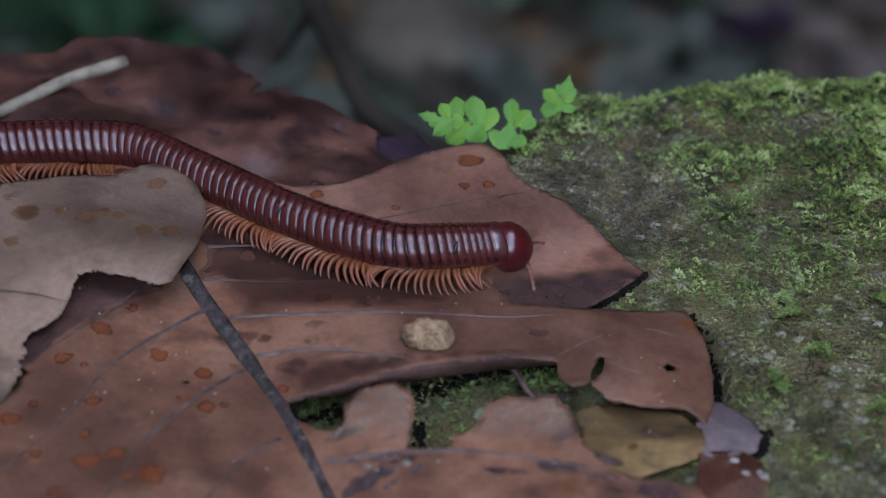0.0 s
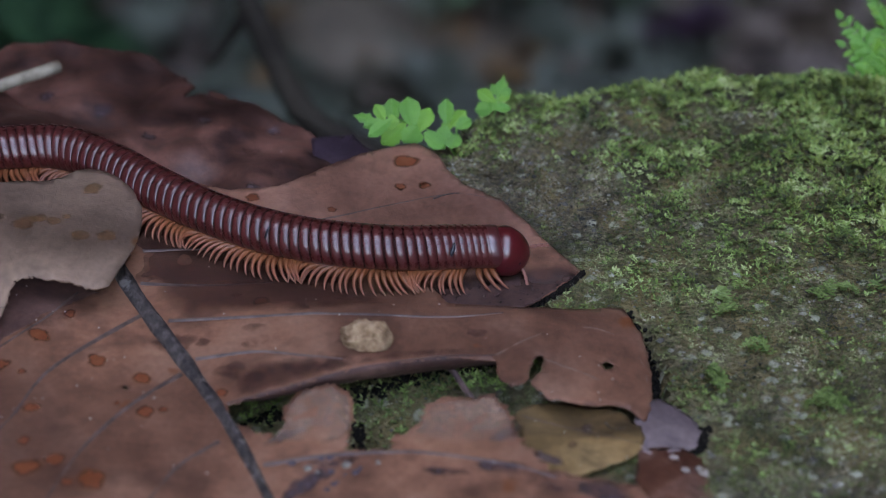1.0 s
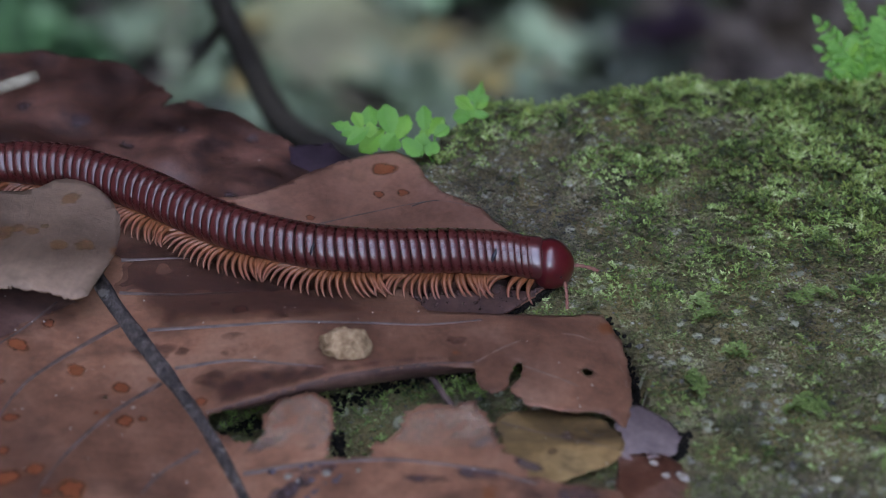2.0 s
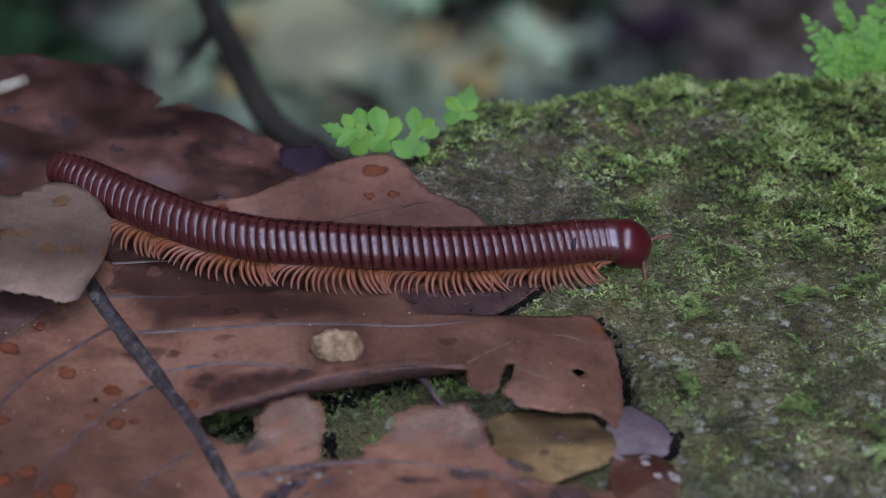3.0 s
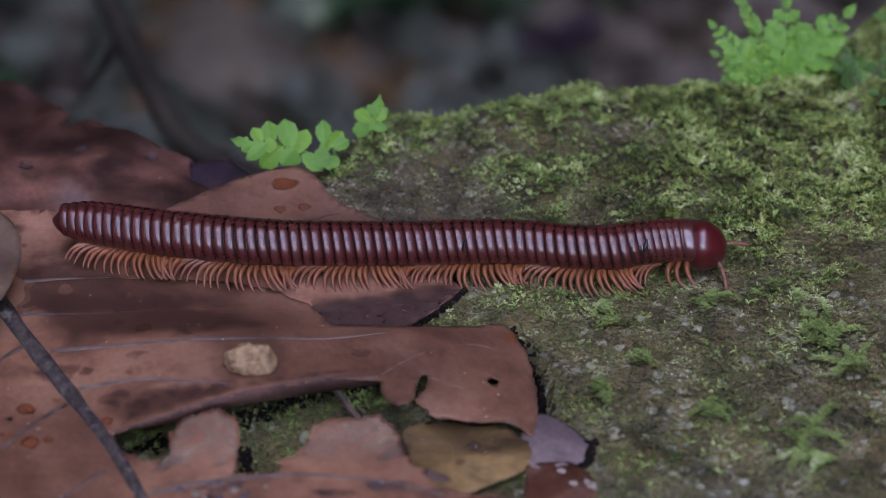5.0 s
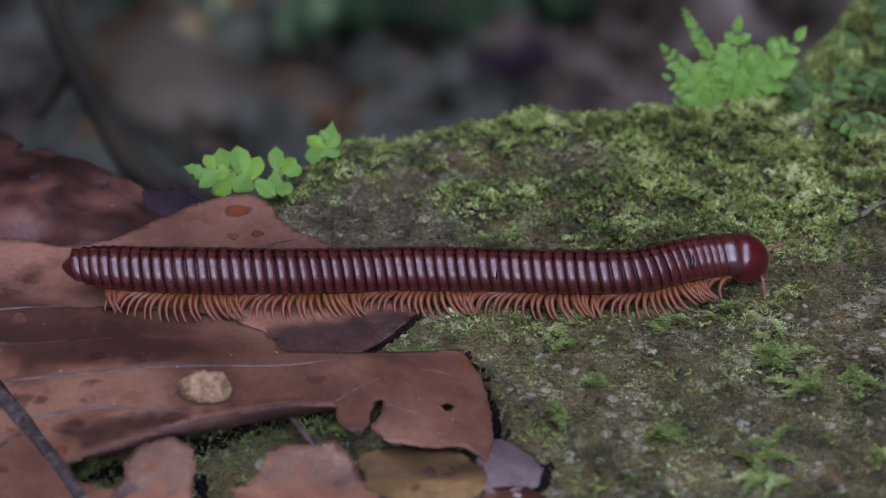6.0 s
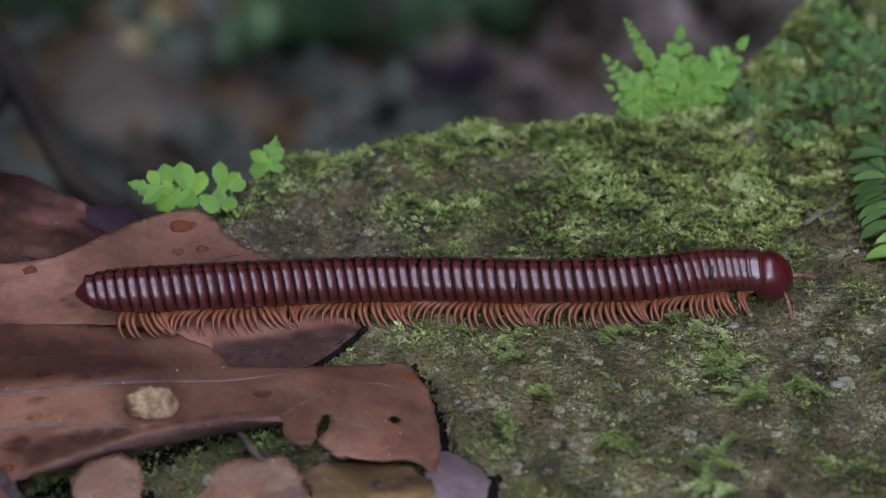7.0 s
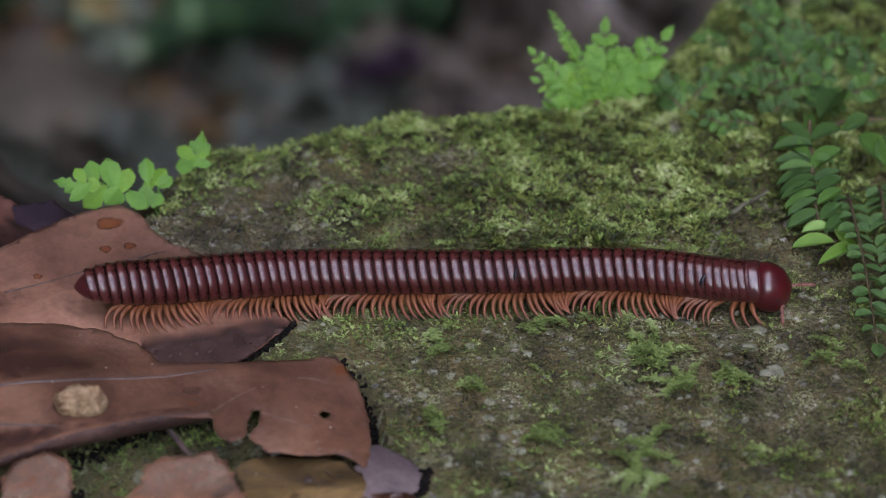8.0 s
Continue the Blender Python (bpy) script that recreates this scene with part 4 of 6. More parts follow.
SMUDGE_PALE = [(-95.4, -8.6, 1.91), (-85.4, -10.9, 1.24), (-98.8, -4.3, 1.34), (-89.3, -10.4, 0.77)]
PALE_CREASES = (-10.8, -21.6)
# Gaps along the leaf edges, filled with black in place of shade.
CLEFT_SHADE = [([(15.6, -18.4), (18.3, -23.9), (19.8, -31.3), (20.0, -40.8)], 0.3, 90), ([(27.3, -47.4), (26.4, -51.7), (25.0, -54.2)], 0.35, 16), ([(-48.6, -42.4), (-47.0, -45.6), (-44.0, -47.9)], 0.9, 30), ([(-28.4, -40.5), (-27.3, -46.6), (-28.3, -53.6)], 0.5, 30), ([(-1.6, -17.4), (1.8, -15.0), (5.0, -11.2), (7.8, -7.2)], 0.4, 34), ([(-44.7, -39.8), (-32.1, -37.0), (-18.6, -33.0), (-7.3, -31.0)], 0.8, 90)]
STICK_LINE = [(-110.4, 27.5), (-86.9, 48.0)]
CRUMB_LINE = [(-30.8, -35.2), (-22.2, -33.8)]

LOBE_RING = [Vector(p) for p in TIP]
build_ground()
build_rock()
build_moss()
build_lichen()

big_leaf = leaf("big_dead_leaf", "large torn brown dead leaf with grey midrib and eaten holes", BIG_A + BIG_B + BIG_C, height_big, LEAF_RED,
                [("midrib", MIDRIB, 3.5, MIDRIB_WOOD, 0.1)] + [("vein", v, 0.9, VEIN_PALE, 0.12) for v in (V1, V2, V3, V4)] +
                [("vein", v, 1.05, VEIN, -0.04) for v in (V5, V6, V7)] + [("vein", V8, 1.0, VEIN_PALE, 0.02)] + [("vein", V9, 0.6, VEIN, 0.02)] + [("crease", v, 0.55, CREASE, -0.06) for v in (FOLD_ARC, FOLD_LOW)], [HOLE, PIN], 0.4, 1, stains=SPOTS_BIG, smudges=SMUDGE, torn=(-47, 3, -66, -43))


def turned_edge(root, line, height, profile=((0, 0.35, 0.0), (0, 0.1, 0.07), (0, -0.1, 0.02), (0, -0.05, -0.45), (0, 0.3, -1.0), (0, 0.65, -1.0), (0, 0.35, -0.45))):
    """The rim of the leaf along its long tear, bent down: a dark strip with a pale worn crest."""
    o = root.location / MM
    pts = spline([(x, y, 0) for x, y in line], 60)
    verts, faces = [], []
    for i, p in enumerate(pts):
        u = i / 59
        drop = 3.0 * math.sin(math.pi * min(1, 0.2 + u * 0.82)) ** 0.7 + 0.2 * noise.noise(Vector((p.x * 0.6, 0, 2)))
        z = height(p.x, p.y)
        for dx, dy, dz in profile:
            verts.append((p.x + dx - o.x, p.y + dy - o.y, z + (dz if dz >= 0 else dz * drop) - o.z))
    for i in range(59):
        for k in range(7):
            a, b = i * 7 + k, i * 7 + (k + 1) % 7
            faces.append((a, b, b + 7, a + 7))
    part("turned_edge", mesh_of("turned_edge", verts, faces, LEAF_UMBER), root, "dark turned-down leaf rim")


turned_edge(big_leaf, RIM, height_big)
lobe = leaf("dead_leaf_lobe", "tan brown pointed dead leaf lying over the mossy rock", TIP, height_tip, LEAF_TAN, [("vein", TV, 0.5, VEIN, 0.0)], (), 0.3, 2, stains=SPOTS_TIP, smudges=SMUDGE_TIP)

o = lobe.location / MM
part("rot", film_mesh(TIPDARK, height_tip, o, 2, ROT_SOFT, lambda x, y: smooth((-6.2 + 0.25 * x + 2.2 * noise.noise(Vector((x / 3, y / 3, 5))) - y) / 6.5)), lobe, "dark purplish rotten tip of the leaf")
part("crack", vein_mesh("crack", CRACK, height_tip, o, 0.35, SCAR, 0.08), lobe, "thin black crack")
o = big_leaf.location / MM


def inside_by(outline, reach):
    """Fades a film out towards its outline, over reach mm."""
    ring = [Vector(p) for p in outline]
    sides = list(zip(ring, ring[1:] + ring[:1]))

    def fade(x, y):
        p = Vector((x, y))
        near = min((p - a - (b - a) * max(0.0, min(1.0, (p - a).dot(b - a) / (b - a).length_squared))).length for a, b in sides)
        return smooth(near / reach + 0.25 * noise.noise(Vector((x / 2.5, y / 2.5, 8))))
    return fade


part("rot", film_mesh(RIM_ROT, height_big, o, 3, DIM_ROT, inside_by(RIM_ROT, 2.0), 0.25), big_leaf, "dark damp rot along the torn rim")
# Besides rot, this film puts the dimmer light of the spot into the colour.
part("rot", film_mesh(TOP_DIM, height_big, o, 4, DIM_ROT, inside_by(TOP_DIM, 5.0), 0.25), big_leaf, "film of rot and dimmer light between the veins")
o = lobe.location / MM
# Darkens the lobe so that its step to the big leaf shows less.
part("rot", film_mesh(LOBE_DULL, height_tip, o, 6, DIM_ROT, inside_by(LOBE_DULL, 6.0), 0.25), lobe, "dull darker film on the leaf")
o = big_leaf.location / MM
for k, outline in enumerate(BLOOMS):
    part("bloom", film_mesh(outline, height_big, o, 5 + k, PALE_BLOOM, lambda x, y: smooth((y + 59) / 6 + 0.3 * noise.noise(Vector((x / 3, y / 3, 4))))), big_leaf, "pale pinkish bloom")
# Dark strip on the big leaf, following the pale leaf's torn edge.
part("rot", film_mesh(UNDER_PALE, height_big, o, 1, LEAF_UMBER), big_leaf, "dark purplish strip along the torn leaf")
for x, y, r, wide, turn in DECAY:
    part("rot", stain_mesh(x, y, r, height_big, o, 1, None, ROTTEN, wide, turn), big_leaf, "dark purplish decay along the veins")


def pale_fold(x, y):
    """Three facets of the pale leaf, parted by two creases."""
    v = y + 0.06 * x
    return 0.7 - 0.09 * max(0.0, PALE_CREASES[1] - v) - 0.10 * max(0.0, min(v, PALE_CREASES[0]) - PALE_CREASES[1]) + 0.09 * max(0.0, v - PALE_CREASES[0])


def crumple(x, y):
    """Sharp creases that run slantwise over the leaf behind."""
    u, v = 0.8 * x - 0.6 * y, 0.6 * x + 0.8 * y
    k = smooth((y - 16) / 10)
    return k * (5.0 * abs(noise.noise(Vector((u / 40, v / 17, 4)))) + 1.5 * abs(noise.noise(Vector((u / 19, v / 8, 9)))) + 0.3 * abs(noise.noise(Vector((u / 6, v / 4, 2))))) - 1.2


leaf("crumpled_dead_leaf", "dark red-brown crumpled dead leaf behind", BACK, height_back, LEAF_DARK, (), (), 0.6, 3, 0.9, crumple, stains=SPOTS_BACK, crust=ROTTEN)
leaf("pale_dead_leaf", "pale grey-brown spotted dead leaf with a torn edge", rounded(PALE), height_pale, LEAF_PALE,
     [("vein", PV1, 0.5, VEIN, 0.0), ("vein", PV2, 0.5, VEIN_PALE, 0.0)], (), 0.25, 4, fold=pale_fold, stains=SPOTS_PALE, smudges=SMUDGE_PALE, crust=OCHRE, torn=(-99, -71, -56, -23))
olive = leaf("olive_dead_leaf", "small olive-brown dead leaf on the moss", rounded(OLIVE), height_low, LEAF_OLIVE, [("midrib", OLIVEV, 0.3, VEIN, 0.05)], (), 0.5, 5, 1.0, smudges=OLIVEM)
o = olive.location / MM
part("crack", vein_mesh("crack", [(11.4, -47.6), (12.0, -48.8), (13.2, -49.3), (14.6, -48.9)], height_low, o, 0.3, SCAR, 0.08), olive, "short dark crack")
part("fleck", stain_mesh(8.6, -49.3, 1.3, height_low, o, 5, None, ROTTEN), olive, "purplish fleck")
leaf("purple_leaf_scrap", "purple-grey scrap of a dead leaf", rounded(PURPLE), height_low, LEAF_PURPLE, (), (), 0.15, 6, 1.0)
leaf("rusty_leaf_scrap", "rust-red thin umber leaf scrap", RED, height_low, LEAF_RUST, (), (), 0.4, 7, 1.0, stains=WHITISH, crust=PALE_CRUST)
leaf("dark_leaf_scrap", "dark purplish dead leaf scrap behind", DARK, height_back, LEAF_DUSK, (), (), 0.3, 8, 1.0)


def build_crumb():
    bm = bmesh.new()
    bmesh.ops.create_icosphere(bm, subdivisions=5, radius=1)
    for v in bm.verts:
        k = 1 + 0.05 * noise.noise(v.co * 9) + 0.06 * noise.noise(v.co * 21) - 0.22 * max(0, v.co.x) * max(0, v.co.y) + 0.24 * noise.noise(v.co * 1.7) + 0.08 * noise.noise(v.co * 5) + 0.06 * noise.noise(v.co * 13)
        v.co = Vector((v.co.x * 4.2 * k, v.co.y * 2.6 * k, (v.co.z * 3.9 * k * (1 - 0.12 * v.co.x) if v.co.z > 0 else v.co.z * 1.2))) * MM
    me = bpy.data.meshes.new("crumb")
    bm.to_mesh(me)
    bm.free()
    me.materials.append(CRUMB)
    me.polygons.foreach_set("use_smooth", [True] * len(me.polygons))
    (ax, ay), (bx, by) = CRUMB_LINE
    x, y = (ax + bx) / 2, (ay + by) / 2
    ob = new("soil_crumb", me)
    ob.location = Vector((x, y, height_big(x, y) + 0.9)) * MM
    tagged(ob, "ochre grainy crumb of soil on the dead leaf", "crumb")


def build_stick():
    (ax, ay), (bx, by) = STICK_LINE
    root = thing("twig", ((ax + bx) / 2, (ay + by) / 2, 4.6), "bleached broken twig lying on dead leaves", "twig")
    n = 14
    pts = []
    for i in range(n):
        u = i / (n - 1) - 0.5
        pts.append(((bx - ax) * 1.25 * (u - 0.1), (by - ay) * 1.25 * (u - 0.1) + 0.4 * math.sin(u * 7), 0.3 * math.sin(u * 9)))
    v, f = tube(pts, [1.15 + 0.15 * noise.noise(Vector((i * 0.7, 0, 0))) for i in range(n)], 10)
    part("wood", mesh_of("wood", v, f, STICK), root)


def build_fungus():
    """Small dark and whitish lumps of mould on the leaf."""
    (ax, ay), (bx, by) = FUNGUS
    x0, y0 = (ax + bx) / 2, (ay + by) / 2
    root = thing("mould_patch", (x0, y0, height_big(x0, y0)), "small dark and whitish mould lumps on the dead leaf", "mould")
    rng = random.Random(3)
    for k in range(16):
        bm = bmesh.new()
        bmesh.ops.create_icosphere(bm, subdivisions=2, radius=1)
        r = rng.uniform(0.25, 0.75)
        for v in bm.verts:
            v.co = v.co * (1 + 0.4 * noise.noise(v.co * 1.5 + Vector((k * 3, 0, 0)))) * r * MM
            v.co.z *= 0.35
        me = bpy.data.meshes.new("lump")
        bm.to_mesh(me)
        bm.free()
        me.materials.append(MOULD_GREY if k % 4 == 0 else MOULD)
        me.polygons.foreach_set("use_smooth", [True] * len(me.polygons))
        dx, dy = rng.gauss(0, 3.2), rng.gauss(0, 2.2)
        lift = height_big(x0 + dx, y0 + dy) - height_big(x0, y0)
        part("lump", me, root, at=pose(dx * MM, dy * MM, (lift + 0.15) * MM))


def build_stalk():
    (ax, ay), (bx, by) = STALK
    root = thing("leaf_stalk", ((ax + bx) / 2, (ay + by) / 2, 1.6), "grey dry leaf stalk lying under the leaf", "stalk")
    dx, dy = (bx - ax) / 2, (by - ay) / 2
    v, f = tube([(-1.3 * dx, -1.3 * dy, 0), (-0.4 * dx, -0.5 * dy + 0.1, 0.2), (0.4 * dx, 0.4 * dy, 0.1), (1.2 * dx, 1.2 * dy, -0.2)], [0.6, 0.55, 0.55, 0.5], 8)
    part("stem", mesh_of("stem", v, f, VEIN), root)


def build_specks():
    """Fine pale grains lying on the big leaf."""
    rng = random.Random(17)
    verts, faces = [], []
    for _ in range(120):
        x, y = rng.uniform(-95, 15), rng.uniform(-66, -10)
        if y > -30 and x > -15:
            continue
        if -44 < x < 0 and -62 < y < -37:
            continue
        z, r = height_big(x, y) + 0.1, rng.uniform(0.06, 0.2)
        i = len(verts)
        verts += [(x - r, y, z), (x, y - r, z), (x + r, y, z), (x, y + r, z), (x, y, z + r)]
        faces += [(i, i + 1, i + 4), (i + 1, i + 2, i + 4), (i + 2, i + 3, i + 4), (i + 3, i, i + 4)]
    tagged(new("pale_grains", mesh_of("pale_grains", verts, faces, MOULD_PALE, False)), "fine pale grains scattered on the dead leaf", "grains", kind="stuff")


def build_cleft_shade():
    """Black crumbs in the clefts beside the leaves, standing in for the deep shade there."""
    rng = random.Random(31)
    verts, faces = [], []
    for line, spread, n in CLEFT_SHADE:
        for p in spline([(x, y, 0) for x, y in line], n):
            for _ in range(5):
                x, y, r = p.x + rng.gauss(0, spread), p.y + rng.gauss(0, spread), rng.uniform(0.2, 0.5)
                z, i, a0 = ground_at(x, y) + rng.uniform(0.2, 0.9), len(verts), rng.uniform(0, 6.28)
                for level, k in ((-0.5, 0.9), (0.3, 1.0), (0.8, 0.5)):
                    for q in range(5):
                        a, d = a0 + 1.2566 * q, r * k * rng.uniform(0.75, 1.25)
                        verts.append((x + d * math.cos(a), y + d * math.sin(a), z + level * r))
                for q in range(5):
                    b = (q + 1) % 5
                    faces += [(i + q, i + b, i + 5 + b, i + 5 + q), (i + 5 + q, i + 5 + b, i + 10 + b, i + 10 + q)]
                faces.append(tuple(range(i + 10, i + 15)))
    tagged(new("humus", mesh_of("humus", verts, faces, CLEFT_BLACK)), "black crumbs that stand in for shade beside the dead leaves", "humus", kind="stuff")


build_cleft_shade()
build_crumb()
build_stick()
build_fungus()
build_stalk()
build_specks()


# ---- green plants ----
def leaflet_mesh(name, length, width, material, lobes=0, cup=0.15, blunt=0.5, thick=0.08, peak=None, teeth=0.22):
    """A small leaf from (0, 0) along +x: blunt 0 pointed to 1 rounded; lobes notch the rim; peak moves its widest place outwards."""
    rows, cols = 18, 4
    verts, faces = [], []
    for i in range(rows + 1):
        u = i / rows
        w = math.sin(math.pi * min(1, u ** (peak or 0.75 + 0.5 * blunt))) ** (0.75 - 0.25 * blunt)
        w *= 1 - 0.25 * (1 - blunt) * u
        if lobes:
            w *= 1 + teeth * math.cos(u * lobes * 6.28)
        for j in range(-cols, cols + 1):
            s = j / cols
            # the rim of the tip is scalloped too
            end = 1 + (0.05 * math.cos(s * 9) * u ** 6 if lobes else 0)
            verts.append((u * length * end, s * w * width / 2, cup * width * (abs(s) ** 1.5) * w - 0.12 * length * u * u - 0.03 * width * math.exp(-(s * 5) ** 2)))
    k = 2 * cols + 1
    faces = [(i * k + j, i * k + j + 1, (i + 1) * k + j + 1, (i + 1) * k + j) for i in range(rows) for j in range(k - 1)]
    n = len(verts)
    verts += [(x, y, z - thick) for x, y, z in verts]
    faces = [tuple(reversed(f)) for f in faces] + [tuple(i + n for i in f) for f in faces]
    return mesh_of(name, verts, faces, material)


def frond(root, base, tip, pairs, size, meshes, up=(0, -0.55, 0.83), sag=0.12, stem=0.28, start=0.3, taper=0.55, spread=62, end=None, wild=0.15):
    """A feathered leaf in the space of root (mm): a stalk with leaflets in pairs and one at the tip."""
    a, b = Vector(base), Vector(tip)
    d = (b - a)
    ln = d.length
    nrm = Vector(up)
    line = []
    for i in range(9):
        u = i / 8
        line.append(a + d * u + nrm * (sag * ln * math.sin(math.pi * u)))
    v, f = tube(line, [stem * (1 - 0.6 * i / 8) for i in range(9)], 6)
    part("stalk", mesh_of("stalk", v, f, FERN if stem < 0.29 else STEM), root)
    d.normalize()
    side = nrm.cross(d).normalized()
    nrm = d.cross(side).normalized()

    def put(me, p, angle, k):
        x = (d * math.cos(angle) + side * math.sin(angle)).normalized()
        tilt = Vector((random.uniform(-wild, wild), random.uniform(-wild, wild), random.uniform(-wild, wild)))
        z = (nrm + tilt).normalized()
        y = z.cross(x).normalized()
        z = x.cross(y)
        m = Matrix((x, y, z)).transposed().to_4x4()
        m = Matrix.Translation(p * MM) @ m @ Matrix.Scale(k, 4)
        ob = part("leaflet", me, root)
        ob.matrix_basis = m

    for i in range(pairs):
        u = start + (1 - start) * 0.97 * i / max(1, pairs)
        p = a + (b - a) * u + Vector(up) * (sag * ln * math.sin(math.pi * u))
        k = size * (1 - (1 - taper) * i / max(1, pairs)) * random.uniform(0.88, 1.12)
        for s in (1, -1):
            put(random.choice(meshes), p + (b - a) * random.uniform(-0.012, 0.012), s * radians(spread + random.uniform(-13, 13)), k * random.uniform(0.9, 1.1))
    put(end or random.choice(meshes), b - d * 0.4, 0, size * taper * 1.1)


ROUND = [leaflet_mesh("leaflet", 1.0, 1.0, FERN, 5, 0.03, 0.95, 0.02, 1.45, 0.06), leaflet_mesh("leaflet", 1.0, 1.0, FERN, 4, 0.05, 0.95, 0.02, 1.3, 0.09), leaflet_mesh("leaflet", 1.0, 1.0, FERN_YELLOW, 5, 0.04, 0.9, 0.02, 1.5, 0.08)]
FROND_TIP = leaflet_mesh("leaflet", 7.0, 4.2, FERN, 4, 0.06, 0.1, 0.08, 0.7, 0.2)
TIP_LEAF = leaflet_mesh("leaflet", 1.0, 1.0, FERN, 3, 0.05, 0.1, 0.02)
OBLONG = [leaflet_mesh("leaflet", 7.0, 4.1, HERB, 0, 0.12, 0.75), leaflet_mesh("leaflet", 6.4, 3.9, HERB, 0, 0.18, 0.7), leaflet_mesh("leaflet", 6.8, 4.2, HERB_LIGHT, 0, 0.15, 0.75)]
DARK_OBLONG = [leaflet_mesh("leaflet", 6.6, 4.6, HERB, 0, 0.15, 0.9), leaflet_mesh("leaflet", 5.8, 4.2, HERB, 0, 0.25, 0.8)]
RUFFLED = [leaflet_mesh("leaflet", 6.0, 3.4, FERN, 3, 0.1, 0.6, 0.08, 1.0, 0.25), leaflet_mesh("leaflet", 5.4, 3.6, FERN, 3, 0.2, 0.8, 0.08, 1.2, 0.28), leaflet_mesh("leaflet", 5.8, 3.2, FERN_YELLOW, 4, 0.1, 0.7, 0.08, 1.1, 0.22)]
OVAL = [leaflet_mesh("leaflet", 1.0, 1.0, m, 0, c, 0.75, 0.02) for m, c in ((HERB, 0.15), (HERB, 0.22), (HERB_LIGHT, 0.18))]
OVAL_YOUNG = [leaflet_mesh("leaflet", 1.0, 1.0, HERB_YOUNG, 0, c, 0.6, 0.02) for c in (0.2, 0.28)]


def to(p, o):
    return (p[0] - o[0], p[1] - o[1], p[2] - o[2])


FACING = (0, -0.72, 0.69)


def spray(root, centre, facing, leaves, meshes, first=None, wild=0.16):
    """Single leaflets in a plane through centre: place (two numbers), way in degrees, length, width (mm)."""
    n = Vector(facing).normalized()
    across = (Vector((1, 0, 0)) - n * n.x).normalized()
    up = n.cross(across)
    for k, (u, v, turn, length, width) in enumerate(leaves):
        x = (across * math.cos(radians(turn)) + up * math.sin(radians(turn)) + n * random.uniform(-wild, wild)).normalized()
        z = (n + Vector((random.uniform(-wild, wild), random.uniform(-wild, wild), 0))).normalized()
        y = z.cross(x).normalized()
        z = x.cross(y)
        m = Matrix((x, y, z)).transposed().to_4x4()
        length *= 1.12
        p = Vector(centre) + across * u + up * v + n * (0.25 * (k % 4)) - x * (0.1 * length)
        ob = part("leaflet", first if first and k == 0 else meshes[(k * 7 + len(leaves)) % len(meshes)], root)
        ob.matrix_basis = Matrix.Translation(p * MM) @ m @ Matrix.Diagonal((length, width * 1.12, length, 1))


def twig_line(root, name, pts, o, thick, material):
    line = spline([to(p, o) for p in pts], 5 * len(pts))
    v, f = tube(line, [thick * (1 - 0.4 * i / len(line)) * (1 + 0.15 * noise.noise(Vector((i * 0.7, 3, 1)))) for i in range(len(line))], 7)
    part(name, mesh_of(name, v, f, material), root)


FERN_LEAVES = [(-14.2, 5.6, 164, 3.6, 2.0), (-12.7, 5.7, -161, 3.3, 1.8), (-12.2, 5.9, 122, 3.0, 2.0), (-11.2, 5.6, -143, 4.5, 2.2), (-10.5, 5.8, 100, 4.3, 2.7), (-8.7, 5.0, -139, 5.1, 3.4), (-7.2, 4.9, 100, 5.4, 3.4), (-6.5, 4.5, -133, 3.4, 2.8), (-5.9, 4.1, 68, 4.4, 2.8), (-6.7, 4.3, -96, 2.6, 3.0), (-4.8, 3.5, -37, 4.1, 2.8), (-9.7, 5.4, -178, 2.0, 2.6)]
FERN_BACK_LEAVES = [(-3.3, 3.5, 94, 4.0, 2.6), (-2.3, 2.8, 49, 3.6, 2.4), (-3.3, 2.5, -111, 2.3, 2.4), (-1.3, 2.3, 37, 2.8, 2.2), (-3.8, 1.5, 66, 2.3, 1.8), (-3.9, -0.9, 64, 3.0, 2.6), (-2.5, -1.2, 62, 2.8, 2.4)]
FERN_SIDE_LEAVES = [(1.4, 3.4, 82, 4.6, 2.2), (1.2, 4.0, 120, 2.6, 1.4), (1.7, 4.4, 27, 1.9, 1.6), (0.4, 2.9, 143, 3.6, 2.2), (0.3, 1.9, -173, 3.2, 2.6), (0.5, 2.1, -6, 2.9, 1.6), (0.9, 3.4, 21, 2.5, 1.8), (-0.0, 1.3, 80, 2.4, 1.6)]
HERB_LEFT = [(-1.9, 4.1, -162, 6.8, 1.9), (-2.1, 2.1, -153, 6.9, 2.0), (-2.3, -1.5, -156, 5.9, 2.0), (-2.5, -3.4, -155, 5.6, 1.8), (-2.4, -5.8, -160, 5.8, 2.4), (-2.1, 7.2, 138, 6.7, 2.6), (-1.6, 10.9, 128, 6.8, 2.6), (-1.6, 9.5, -176, 6.5, 2.2), (-1.1, 12.5, 83, 6.8, 2.0), (-1.8, 6.5, 174, 6.2, 2.0), (-2.3, 0.2, -158, 6.2, 1.8), (-2.3, 4.5, 177, 5.4, 2.0)]
HERB_RIGHT = [(-1.7, 4.5, 40, 7.4, 3.2), (-1.7, 1.5, 24, 5.2, 2.2), (-1.7, -1.5, 37, 5.9, 2.4), (-1.7, -4.1, 36, 5.1, 2.2), (-1.7, -7.1, 44, 5.3, 2.4), (-1.4, -10.3, 41, 5.2, 2.2), (-1.5, 6.5, -5, 4.1, 2.0), (-0.5, 11.1, 36, 7.0, 3.0)]
